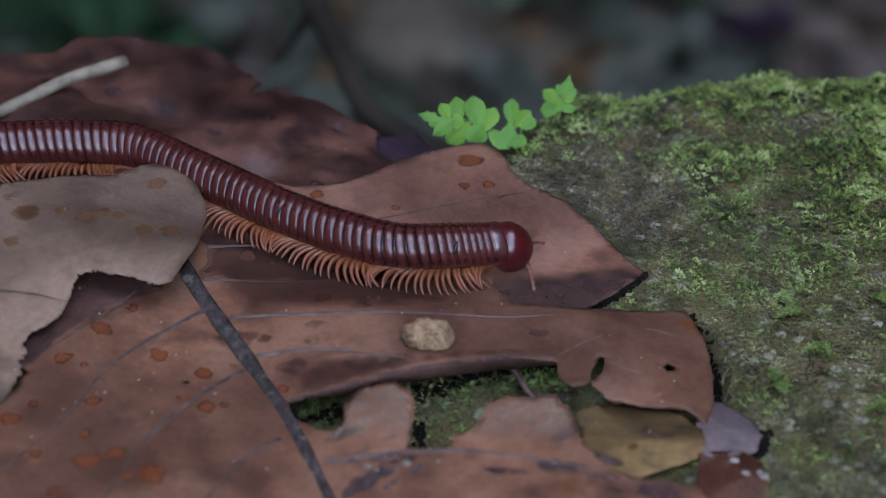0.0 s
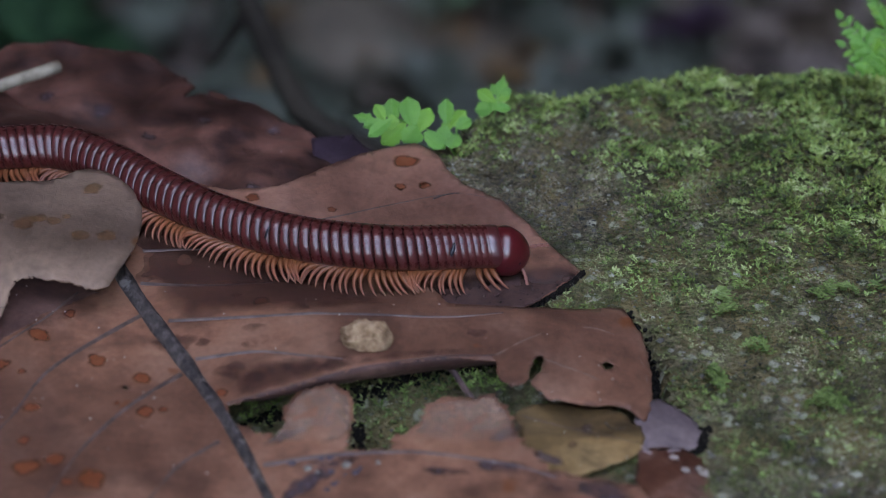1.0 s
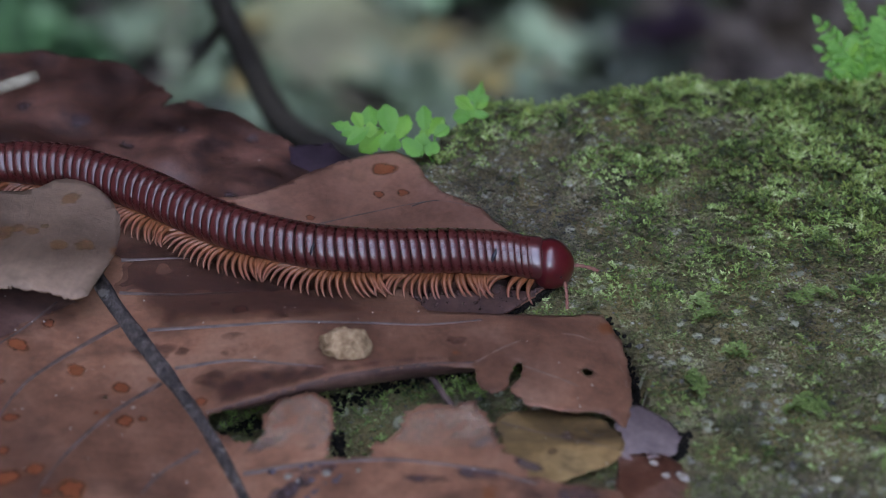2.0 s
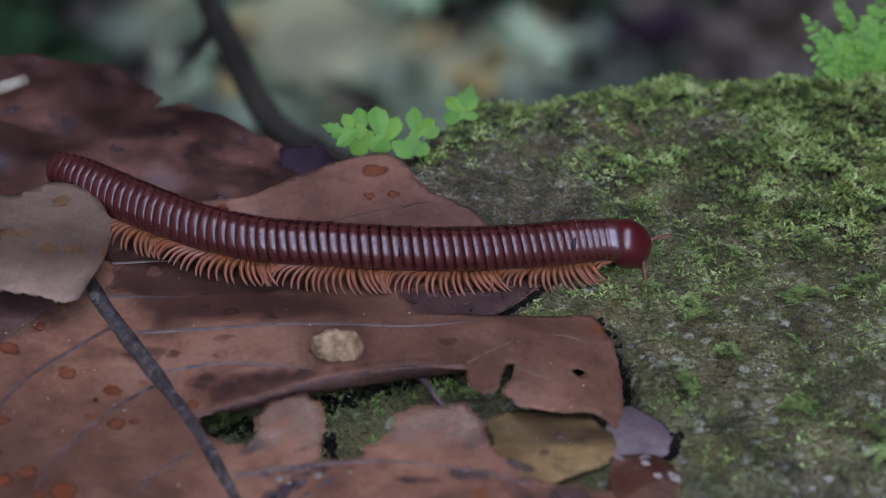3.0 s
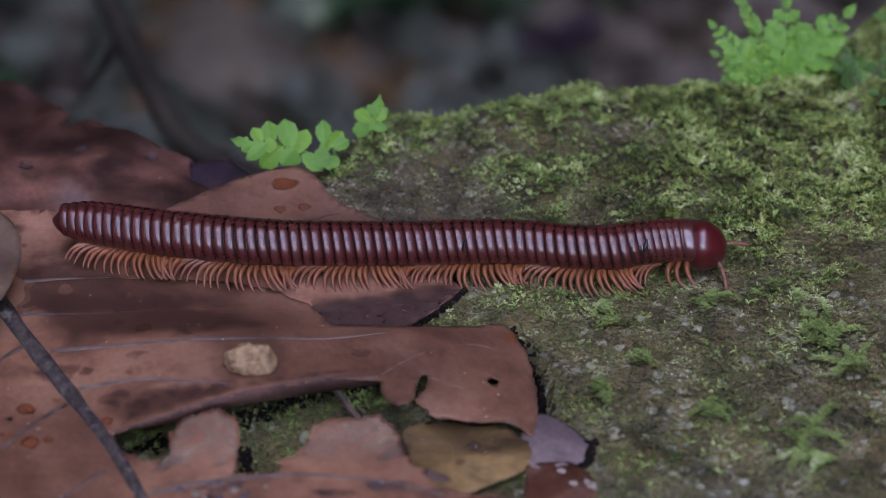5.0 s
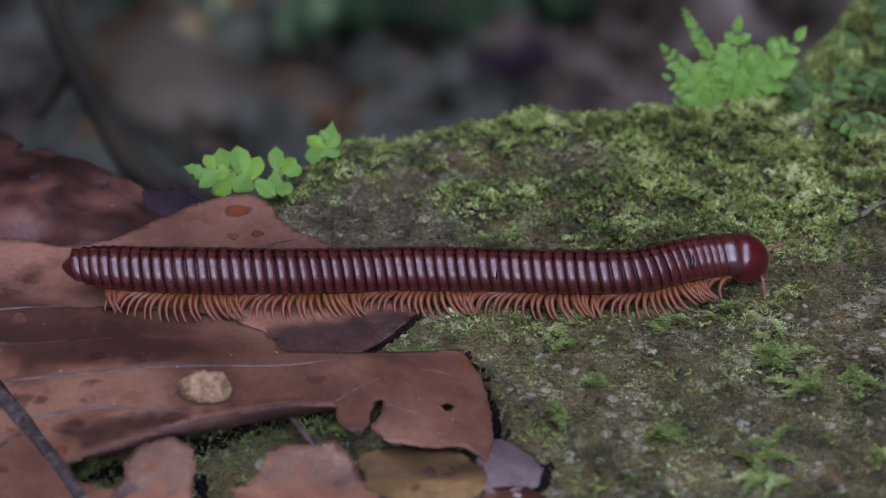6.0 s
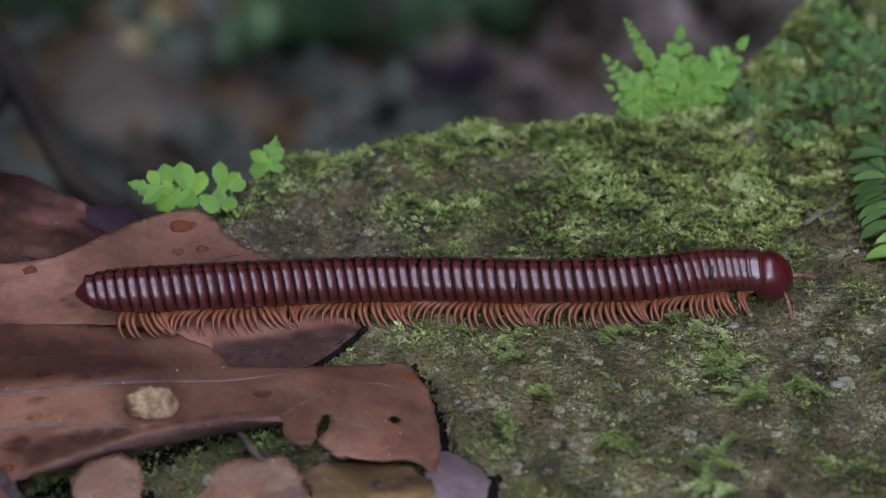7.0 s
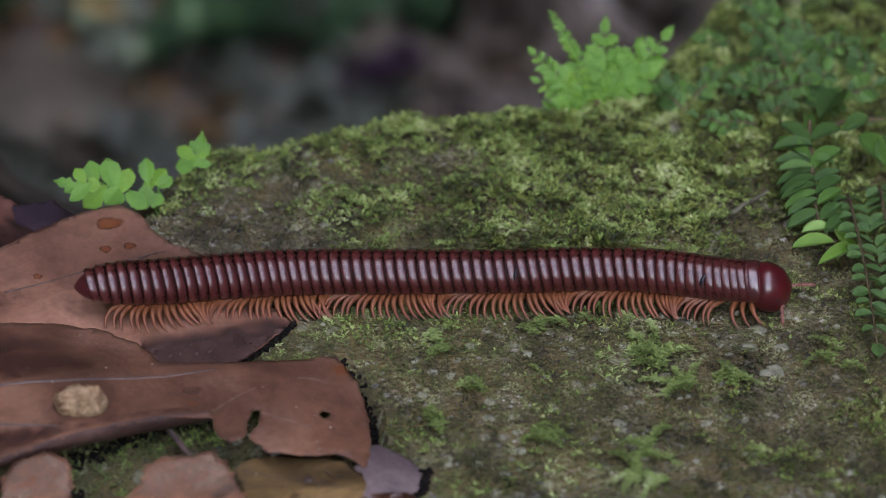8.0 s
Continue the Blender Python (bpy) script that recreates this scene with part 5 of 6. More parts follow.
HERB_YOUNG_LEAVES = [(-1.2, -12.8, 170, 6.6, 2.6), (1.8, -14.8, -147, 6.9, 2.2), (0.3, -10.4, -67, 4.7, 2.2), (1.8, -13.8, -78, 4.2, 1.6), (-1.0, -9.4, -172, 4.6, 2.2), (2.4, -12.8, 100, 4.6, 1.8)]
HERB_LONE = [(0.1, 9.9, 60, 11.8, 4.0), (9.2, -1.7, 110, 8.2, 3.6), (10.6, 3.3, -113, 5.0, 3.0), (7.5, 8.2, -145, 5.5, 2.6)]
HERB_RACHIS = [(101.4, 35.4, 9.0), (100.9, 30.8, 7.8), (100.3, 24.3, 6.1), (99.9, 18.6, 4.6), (99.6, 12.4, 3.0), (100.7, 9.1, 2.2), (103.9, 6.1, 1.4)]
HERB_TWIG = [(105.2, 35.0, 7.8), (108.5, 36.3, 8.1), (115.4, 36.4, 8.2)]
PALE_TWIG = [(85.7, 19.9, 1.0), (88.4, 22.1, 1.0), (90.8, 24.6, 1.0), (94.2, 27.9, 1.0)]
BUSH_TIPS = [(58.4, 68.1, 13.7), (54.9, 62.7, 8.1), (55.4, 58.9, 4.0), (55.9, 55.4, 0.4), (60.9, 55.1, 0.1), (68.3, 65.0, 10.4), (73.9, 62.9, 8.2), (79.0, 64.0, 9.4), (74.1, 58.8, 4.0), (70.6, 56.7, 1.8), (62.4, 62.0, 7.3), (65.4, 60.5, 5.7)]
BUSH_FEET = [(63.2, 61.4, 6.7), (62.2, 56.9, 2.0), (62.2, 56.2, 1.2), (63.0, 55.8, 0.8), (63.7, 58.0, 3.1), (67.3, 57.5, 2.6), (68.3, 57.1, 2.2), (69.9, 57.5, 2.6), (67.2, 56.8, 1.9), (66.2, 57.2, 2.3), (63.5, 56.1, 1.2), (67.2, 56.4, 1.5)]
SHADY = [(106.1, 20.5, 3.0), (103.4, -23.3, 3.0), (112.1, 22.7, 3.0), (109.3, -15.9, 3.0)]


def build_ferns():
    o = (-15, 27, rock_height(-15, 27))
    root = thing("small_fern", o, "small bright green fern growing at the edge of the mossy rock", "fern", "small ferns")
    spray(root, to((-15, 27, 1), o), FACING, FERN_LEAVES, ROUND, TIP_LEAF)
    spray(root, to((-13, 31, 1), o), FACING, FERN_BACK_LEAVES, ROUND)
    twig_line(root, "stalk", [(-26, 32, 5.0), (-21, 31.5, 3.9), (-18, 31, 2.2), (-15.5, 31, -0.5), (-14.5, 31, -3)], o, 0.25, FERN)
    twig_line(root, "stalk", [(-14.5, 33, 2.5), (-14.5, 32, 0.6), (-14.5, 31, -2)], o, 0.22, FERN)
    o = (-8.5, 40, rock_height(-8.5, 40))
    root = thing("small_fern", o, "tiny bright green fern with one lobed frond on the moss", "fern", "small ferns")
    spray(root, to((-8.5, 40, 0), o), FACING, FERN_SIDE_LEAVES, ROUND, TIP_LEAF)
    twig_line(root, "stalk", [(-7.2, 42.6, 3.6), (-7.8, 41, 1.2), (-8.3, 41, -1.5)], o, 0.2, FERN)
    o = (66, 55, rock_height(66, 55))
    root = thing("leafy_fern", o, "bushy light green fern growing behind the mossy rock", "fern", "small ferns")
    for k, (tip, foot) in enumerate(zip(BUSH_TIPS, BUSH_FEET)):
        size = (0.34, 0.62, 0.6, 0.62, 0.6, 0.95, 0.9, 0.95, 0.8, 0.75, 0.55, 0.85)[k]
        ln = (Vector(tip) - Vector(foot)).length
        back = Vector((0, 0.6 * (k % 3), 0))
        frond(root, to(foot, o), to(Vector(tip) + back, o), max(4, int(ln / (2.9 * size))), size, RUFFLED, up=FACING, sag=0.06, start=0.1, taper=0.5, spread=54, end=FROND_TIP, wild=0.5)
    twig_line(root, "stalk", [(66, 56, 2), (66, 55.5, 0), (66, 55, -4)], o, 0.5, STEM)


def build_herbs():
    o = (102, 20, rock_height(102, 20))
    root = thing("creeping_herb", o, "creeping blue-green herb with paired oblong leaflets on the rock", "herb", "creeping herbs")
    lie = (0, -0.25, 0.97)
    spray(root, to((102, 20, 5.0), o), lie, HERB_LEFT, OVAL)
    spray(root, to((102, 20, 5.0), o), lie, HERB_RIGHT, OVAL)
    spray(root, to((102, 20, 5.3), o), lie, HERB_YOUNG_LEAVES, OVAL_YOUNG, wild=0.3)
    spray(root, to((104, 28, 6.0), o), lie, HERB_LONE, OVAL, wild=0.3)
    twig_line(root, "stalk", HERB_RACHIS, o, 0.36, STEM)
    twig_line(root, "stalk", HERB_TWIG, o, 0.4, STEM)
    o = (112, 0, rock_height(112, 0))
    root = thing("creeping_herb", o, "dark creeping herb in the shade of a taller one", "herb", "creeping herbs")
    frond(root, to(SHADY[0], o), to(SHADY[1], o), 13, 0.5, DARK_OBLONG, up=(0.15, -0.25, 0.95), sag=0.03, stem=0.3, start=0.02, taper=0.9, spread=66, wild=0.4)
    frond(root, to(SHADY[2], o), to(SHADY[3], o), 12, 0.55, DARK_OBLONG, up=(-0.2, -0.2, 0.95), sag=0.03, stem=0.3, start=0.02, taper=0.9, spread=60, wild=0.4)
    rng = random.Random(4)
    for k, (cx, cy) in enumerate(((88, 62), (97, 57), (108, 52), (118, 60), (104, 70), (122, 48), (93, 48), (99, 80), (112, 72), (106, 90), (84, 52), (101, 62), (96, 68), (124, 70))):
        o = (cx, cy, rock_height(cx, cy))
        root = thing("creeping_herb", o, "low blue-green herb among moss on the back of the rock", "herb", "creeping herbs")
        for _ in range(4):
            a, ln = rng.uniform(0, 6.28), rng.uniform(5, 9)
            x, y = rng.uniform(-3, 3), rng.uniform(-3, 3)
            frond(root, (x, y, 1.0), (x + ln * math.cos(a), y + 0.7 * ln * math.sin(a), rng.uniform(2.5, 5.5)), 3, rng.uniform(0.28, 0.5), OBLONG, up=(rng.uniform(-0.3, 0.3), -0.5, 0.85), stem=0.3, start=0.3, taper=0.9, spread=rng.uniform(50, 75))
    o = PALE_TWIG[1]
    root = thing("dry_twig", o, "thin pale dry twig on the moss", "twig")
    v, f = tube([to((p.x, p.y, ground_at(p.x, p.y) + 1.2), o) for p in spline(PALE_TWIG, 14)], [0.45 - 0.015 * i for i in range(14)], 7)
    part("wood", mesh_of("wood", v, f, STALE_WOOD), root)


build_ferns()
build_herbs()


# ---- the forest floor behind, and the unseen foliage that shapes the light ----
def scatter_leaves(name, label, category, n, area, z, size, material, seed, clear=None):
    rng = random.Random(seed)
    verts, faces = [], []
    for _ in range(n):
        x, y = rng.uniform(area[0], area[1]), rng.uniform(area[2], area[3])
        if clear and clear[0] < x < clear[1] and clear[2] < y < clear[3]:
            continue
        s = rng.uniform(0.5, 1.3) * size
        a, tip, roll = rng.uniform(0, 6.28), rng.uniform(-0.6, 0.6), rng.uniform(-0.5, 0.5)
        zz = z + 22 * noise.noise(Vector((x / 190, y / 190, 0))) + rng.uniform(2, 0.35 * size)
        m = Euler((roll, tip, a)).to_matrix()
        i = len(verts)
        shape = []
        for u in (0, 0.25, 0.5, 0.75, 1):
            w = 0.28 * math.sin(math.pi * (0.06 + 0.9 * u))
            for sgn in (-1, 0, 1):
                shape.append(m @ Vector(((u - 0.5) * s, sgn * w * s, 0.12 * s * abs(sgn) * w + 0.1 * s * (u - 0.5) ** 2)))
        verts += [(x + p.x, y + p.y, zz + p.z) for p in shape]
        for r in range(4):
            for c in range(2):
                q = i + r * 3 + c
                faces.append((q, q + 1, q + 4, q + 3))
    tagged(new(name, mesh_of(name, verts, faces, material)), label, category, kind="stuff")


def build_floor_things():
    scatter_leaves("leaf_litter", "dark brown leaf litter on the forest floor", "litter", 6000, (-520, 560, 250, 1500), FLOOR, 34, LITTER, 11)
    scatter_leaves("fallen_leaves", "brown fallen leaves on the forest floor all round", "litter", 9000, (-3200, 3200, -3000, 3400), FLOOR, 75, LITTER, 14, (-480, 520, 290, 1460))
    scatter_leaves("weeds", "low green weeds on the forest floor", "weeds", 260, (-300, -160, 560, 760), FLOOR + 14, 40, WEED, 12)
    scatter_leaves("pale_weeds", "grey-green weeds on a sunny spot of the forest floor", "weeds", 520, (-250, 60, 500, 740), FLOOR + 8, 30, WEED_PALE, 13)
    for k, (x, y, r) in enumerate(((-3, 655, 24), (58, 650, 26), (112, 690, 26), (-108, 680, 22))):
        scatter_leaves("weed_clump", "clump of green weeds on the forest floor", "weeds", 42, (x - r, x + r, y - r, y + r), FLOOR + 16, 30, WEED, 30 + k)
    scatter_leaves("purple_litter", "dark purple fallen leaves on the forest floor", "litter", 7, (46, 72, 584, 606), FLOOR + 12, 30, LITTER_PURPLE, 40)
    scatter_leaves("ochre_litter", "ochre-brown fallen leaves on the forest floor", "litter", 26, (-120, 20, 555, 660), FLOOR + 14, 22, LITTER_OCHRE, 41)
    rng = random.Random(5)
    spots = [(rng.uniform(-200, 200), rng.uniform(520, 720), rng.uniform(8, 26)) for _ in range(16)]
    boulders = [(-72, 598, 34), (-30, 588, 24), (-96, 618, 20), (8, 612, 22), (58, 630, 26)]
    for k, (x, y, r) in enumerate(spots + boulders):
        bm = bmesh.new()
        bmesh.ops.create_icosphere(bm, subdivisions=3, radius=1)
        for v in bm.verts:
            v.co *= (1 + 0.35 * noise.noise(v.co * 1.1 + Vector((k * 7, 0, 0))) + 0.1 * noise.noise(v.co * 4)) * r * MM
            v.co.z *= 0.6
        me = bpy.data.meshes.new("stone")
        bm.to_mesh(me)
        bm.free()
        me.materials.append(STONE if k < len(spots) else STONE_BROWN)
        me.polygons.foreach_set("use_smooth", [True] * len(me.polygons))
        ob = new("stone", me)
        ob.location = Vector((x, y, FLOOR + 22 * noise.noise(Vector((x / 190, y / 190, 0))) + r * 0.25)) * MM
        tagged(ob, "grey rounded stone half sunk in leaf litter", "stone", "stones on the floor")


def leaf_pieces(spots, rng, smallest, largest):
    """Points and faces of loose broad leaves at the places given (mm)."""
    verts, faces = [], []
    for c in spots:
        m = Euler((rng.uniform(0, 6), rng.uniform(0, 6), rng.uniform(0, 6))).to_matrix()
        s = rng.uniform(smallest, largest)
        i = len(verts)
        for p in ((-0.5, 0), (-0.15, 0.3), (0.25, 0.25), (0.55, 0), (0.2, -0.28), (-0.2, -0.26)):
            verts.append(tuple(c + m @ Vector((p[0] * s, p[1] * s, 0.1 * s * abs(p[1])))))
        faces.append(tuple(range(i, i + 6)))
    return verts, faces


# where the sun's beam meets the floor behind
BEAM = Vector((-105, 630, FLOOR))


def off_beam(p):
    """How far a point lies from the middle of the beam (mm)."""
    d = p - BEAM
    return (d - SUNWARD * d.dot(SUNWARD)).length


def in_gap(d, ragged_by=0.0):
    """Whether a way leads through the long opening in the crowns, from low behind the viewer to overhead."""
    # The opening is shaped to place the highlights on the rings.
    aside = math.degrees(math.asin(max(-1.0, min(1.0, d.x)))) - 4
    up = math.degrees(math.atan2(d.z, -d.y)) - 53
    return (aside / (19 + ragged_by)) ** 4 + (up / (43 + ragged_by)) ** 4 < 1


def build_forest():
    """Unseen crowns added all round and overhead to dim the sky, open above and behind the viewer."""
    rng = random.Random(21)
    spots = []
    for _ in range(4000):
        az = rng.uniform(0, 6.283)
        el = math.asin(rng.uniform(0.0, 1.0))
        d = Vector((math.cos(az) * math.cos(el), math.sin(az) * math.cos(el), math.sin(el)))
        if in_gap(d):
            continue
        c = d * rng.uniform(2600, 4200)
        if off_beam(c) > 390:
            spots.append(c)
    # unseen boughs added round the beam, which make it narrow
    for _ in range(2600):
        c = BEAM + SUNWARD * rng.uniform(2500, 3100) + Vector((rng.uniform(-560, 560), rng.uniform(-560, 560), 0))
        if 205 < off_beam(c) < 470:
            spots.append(c)
    tagged(new("forest", mesh_of("forest", *leaf_pieces(spots, rng, 120, 330), FOREST, False)), "unseen forest leaves added all round and overhead to dim the sky", "foliage", kind="stuff")


def build_sky_shell():
    """An unseen dark shell beyond the nearer leaves, added to shut out the sky but for the same gap and the beam's
    hole.
    """
    verts, faces = [], []
    rows, cols, r = 110, 440, 9000
    for j in range(rows + 1):
        el = -0.06 + (math.pi / 2 + 0.06) * j / rows
        for i in range(cols):
            az = 2 * math.pi * i / cols
            k = r * (1 + 0.08 * noise.noise(Vector((math.cos(az) * 3, math.sin(az) * 3, el * 4))))
            verts.append((k * math.cos(az) * math.cos(el), k * math.sin(az) * math.cos(el), k * math.sin(el)))
    for j in range(rows):
        for i in range(cols):
            f = (j * cols + i, j * cols + (i + 1) % cols, (j + 1) * cols + (i + 1) % cols, (j + 1) * cols + i)
            c = sum((Vector(verts[n]) for n in f), Vector()) / 4
            if not in_gap(c.normalized(), 3 * noise.noise(c / 1200)) and off_beam(c) > 300:
                faces.append(f)
    tagged(new("sky_shell", mesh_of("sky_shell", verts, faces, FOREST)), "unseen dark shell added to shut out the sky", "forest", kind="structure")


def build_branch():
    """An unseen leafy branch, added so that its swaying aside and back opens and shuts the beam."""
    rng = random.Random(8)
    root = thing("beam_shutter_branch", (0, 0, 0), "unseen leafy branch added to open and shut the sun's beam", "branch")
    v, f = tube([(-900, 0, 0), (-500, 20, 40), (0, 0, 30), (400, -20, 0)], [14, 11, 7, 3], 8)
    part("stem", mesh_of("stem", v, f, BARK), root)
    shape = leaf_pieces([Vector((0, 0, 0))], rng, 150, 150)
    me = mesh_of("leaf", *shape, FOREST, False)
    for _ in range(420):
        ob = part("leaf", me, root)
        r, a = 350 * math.sqrt(rng.random()), rng.uniform(0, 6.283)
        ob.matrix_basis = pose(r * math.cos(a) * MM, r * math.sin(a) * MM, rng.uniform(-0.06, 0.06), rng.uniform(-40, 40), rng.uniform(-40, 40), rng.uniform(0, 360))
    return root


def build_root():
    """A dark bent root behind the rock."""
    pts = spline([(-80, 215, -52), (-67, 180, -60), (-60, 159, -60), (-54, 141, -60), (-48, 129, -61), (-38, 121, -62), (-25, 115, -66)], 30)
    o = pts[12]
    root = thing("root", tuple(o), "dark bent tree root rising behind the rock", "root")
    v, f = tube([tuple(p - o) for p in pts], [3.0 + 0.5 * noise.noise(Vector((i * 0.5, 0, 0))) for i in range(30)], 10)
    part("bark", mesh_of("bark", v, f, BARK), root)
    for k, way in ((6, (-9, -4, -14)), (20, (8, -9, -16)), (26, (10, 4, -12))):
        p, w = pts[k] - o, Vector(way)
        v, f = tube([tuple(p), tuple(p + w * 0.4 + Vector((1, 0, 1))), tuple(p + w)], [2.0, 1.4, 0.5], 8)
        part("rootlet", mesh_of("rootlet", v, f, BARK), root)


build_root()
build_floor_things()
build_forest()
build_sky_shell()
branch = build_branch()


# ---- the millipede: x along the body towards the head, y to its left, z up ----
RINGS = 64
LEAN = 0.2
LINES = []


def body_line(t, points):
    """The body's line on the ground at t, from the front of the head to the tail (mm)."""
    LINES.append((t, points))


body_line(0, [(-11.1, -8.2), (-21.6, -11.4), (-32.4, -13.0), (-42.9, -9.7), (-52.7, -4.6), (-61.9, 1.6), (-71.1, 7.6), (-80.4, 13.4), (-91.2, 14.1), (-102.2, 13.0), (-113.1, 11.2)])
body_line(0.5, [(-6.0, -5.6), (-16.2, -9.8), (-26.9, -12.7), (-37.8, -11.7), (-47.9, -7.3), (-57.1, -1.1), (-65.7, 5.8), (-74.6, 12.3), (-85.2, 15.0), (-95.9, 13.3), (-106.7, 11.0)])
body_line(1, [(-1.1, -8.0), (-11.8, -10.1), (-22.6, -12.3), (-33.7, -11.8), (-44.3, -9.0), (-54.2, -4.2), (-63.3, 2.0), (-72.0, 8.9), (-81.5, 14.3), (-92.4, 13.8), (-103.3, 11.8)])
body_line(1.5, [(3.7, -10.9), (-7.3, -10.6), (-18.3, -11.2), (-29.4, -11.6), (-40.2, -9.8), (-50.3, -5.4), (-59.4, 0.9), (-68.0, 7.9), (-77.7, 13.0), (-88.4, 14.2), (-99.4, 13.1)])
body_line(3, [(24.4, -2.4), (13.5, -3.1), (2.7, -5.4), (-8.0, -7.7), (-18.9, -9.1), (-29.9, -9.1), (-40.8, -8.0), (-51.1, -4.5), (-60.6, 1.0), (-69.6, 7.2), (-78.6, 13.5)])
body_line(3.5, [(31.8, -3.6), (20.7, -2.8), (9.6, -3.7), (-1.5, -5.0), (-12.5, -6.9), (-23.6, -7.8), (-34.7, -7.4), (-45.5, -4.8), (-55.8, -0.5), (-65.3, 5.3), (-74.2, 12.1)])
body_line(4, [(38.1, 0.2), (27.0, -0.1), (16.0, -1.7), (4.9, -2.6), (-6.2, -4.2), (-17.2, -5.7), (-28.3, -6.4), (-39.4, -5.2), (-50.0, -2.0), (-59.9, 3.1), (-69.8, 8.2)])
body_line(4.5, [(45.3, -3.1), (34.0, -2.4), (22.6, -2.1), (11.3, -1.5), (0.0, -2.5), (-11.2, -4.1), (-22.4, -5.2), (-33.7, -4.4), (-44.7, -1.7), (-55.4, 1.9), (-65.6, 6.8)])
body_line(5.8, [(63.7, 1.7), (51.9, 0.3), (40.4, -2.8), (28.6, -1.6), (16.8, -0.7), (5.0, -0.6), (-6.6, -2.4), (-18.3, -4.2), (-30.0, -4.2), (-41.7, -2.9), (-53.5, -1.8)])
body_line(6, [(67.2, 1.6), (55.3, 0.4), (43.6, -3.2), (31.7, -2.9), (19.8, -1.9), (7.9, -1.3), (-4.0, -2.6), (-15.8, -4.3), (-27.7, -4.9), (-39.6, -4.2), (-51.4, -2.2)])
body_line(6.5, [(73.8, 1.8), (62.0, 1.9), (50.3, -2.5), (38.3, -2.5), (26.3, -1.9), (14.3, -1.0), (2.3, -1.4), (-9.6, -3.3), (-21.5, -5.0), (-33.6, -5.6), (-45.5, -4.6)])
body_line(7, [(80.3, -2.1), (68.4, -0.8), (56.3, -2.4), (44.2, -2.7), (32.2, -2.1), (20.1, -1.0), (8.1, -0.6), (-3.9, -1.9), (-15.8, -4.0), (-27.8, -5.6), (-39.9, -5.6)])
body_line(7.5, [(85.2, -6.9), (73.9, -3.1), (61.9, -2.4), (49.8, -2.1), (37.7, -2.0), (25.6, -1.4), (13.5, -0.7), (1.5, -1.2), (-10.5, -3.4), (-22.4, -5.5), (-34.4, -5.5)])
body_line(8, [(91.3, -9.5), (79.6, -7.2), (68.0, -3.9), (56.0, -2.6), (43.9, -2.3), (31.8, -1.5), (19.8, -0.6), (7.7, 0.0), (-4.3, -1.6), (-16.1, -4.0), (-28.1, -5.0)])



def revolve(profile, sides=32, belly=0.8):
    """Points and faces of a ring from (x, radius) pairs, flattened below."""
    verts, faces = [], []
    for x, r in profile:
        for k in range(sides):
            a = 2 * math.pi * k / sides
            y, z = r * math.cos(a), r * math.sin(a)
            if z < 0:
                z *= belly
            verts.append((x, y, z))
    n = len(profile)
    for i in range(n - 1):
        for k in range(sides):
            a, b = i * sides + k, i * sides + (k + 1) % sides
            faces.append((a, a + sides, b + sides, b))
    faces.append(tuple(range(sides)))
    faces.append(tuple(range((n - 1) * sides, n * sides))[::-1])
    return verts, faces


def ring_mesh():
    prof = [(1.5, 3.3), (1.4, 3.6), (0.98, 3.69), (0.86, 3.68), (0.76, 3.65), (0.68, 3.74), (0.56, 3.81), (0.38, 3.85), (0.1, 3.872), (-0.2, 3.888), (-0.45, 3.9), (-0.68, 3.905), (-0.86, 3.88), (-0.97, 3.8), (-1.03, 3.66), (-1.06, 3.4)]
    verts, faces = revolve(prof[::-1])
    return mesh_of("ring", leaning(verts), faces, RING)


def leaning(verts):
    """Each ring leans: its lower rim lies towards the head."""
    return [(x - LEAN * z, y, z) for x, y, z in verts]


def leg_mesh(side):
    """A jointed leg from its hip outwards (side -1: the right), bowed, ending in a small claw."""
    pts = [(0.1, 0.0, 0.0), (-0.15, 0.8, -0.06), (-0.38, 1.6, -0.16), (-0.5, 2.4, -0.36), (-0.45, 3.2, -0.7), (-0.22, 3.95, -1.15), (0.12, 4.5, -1.6), (0.5, 4.9, -2.0), (0.8, 5.1, -2.25)]
    rad = [0.46, 0.56, 0.55, 0.45, 0.36, 0.3, 0.24, 0.15, 0.05]
    v, f = tube([(x, side * 0.93 * y, 0.95 * z) for x, y, z in pts], rad, 7)
    return mesh_of("leg", v, f, LEG)


def head_mesh():
    """Head capsule: a dome bent down in front, with the brow bulging."""
    bm = bmesh.new()
    bmesh.ops.create_uvsphere(bm, u_segments=32, v_segments=20, radius=1)
    for v in bm.verts:
        x, y, z = v.co
        v.co = Vector((4.5 * x * (1.0 if x > 0 else 0.7) + 0.5 * max(0, -z), 3.98 * y * (1 - 0.08 * max(0, x)), 3.92 * z - 0.5 * max(0, x) - 0.8 * max(0, -z))) * MM
    me = bpy.data.meshes.new("head")
    bm.to_mesh(me)
    bm.free()
    me.materials.append(HEAD)
    me.polygons.foreach_set("use_smooth", [True] * len(me.polygons))
    return me


def bead_line(points, radii, material, name):
    """A beaded feeler: each joint swells towards its end."""
    pts, rad = [], []
    for i in range(len(points) - 1):
        a, b = Vector(points[i]), Vector(points[i + 1])
        for u, k in ((0.0, 0.6), (0.3, 0.85), (0.7, 1.05), (0.95, 0.9)):
            pts.append(a.lerp(b, u))
            rad.append(radii[i] * k)
    pts.append(Vector(points[-1]))
    rad.append(radii[-1] * 0.4)
    v, f = tube(pts, rad, 8)
    return mesh_of(name, v, f, material)


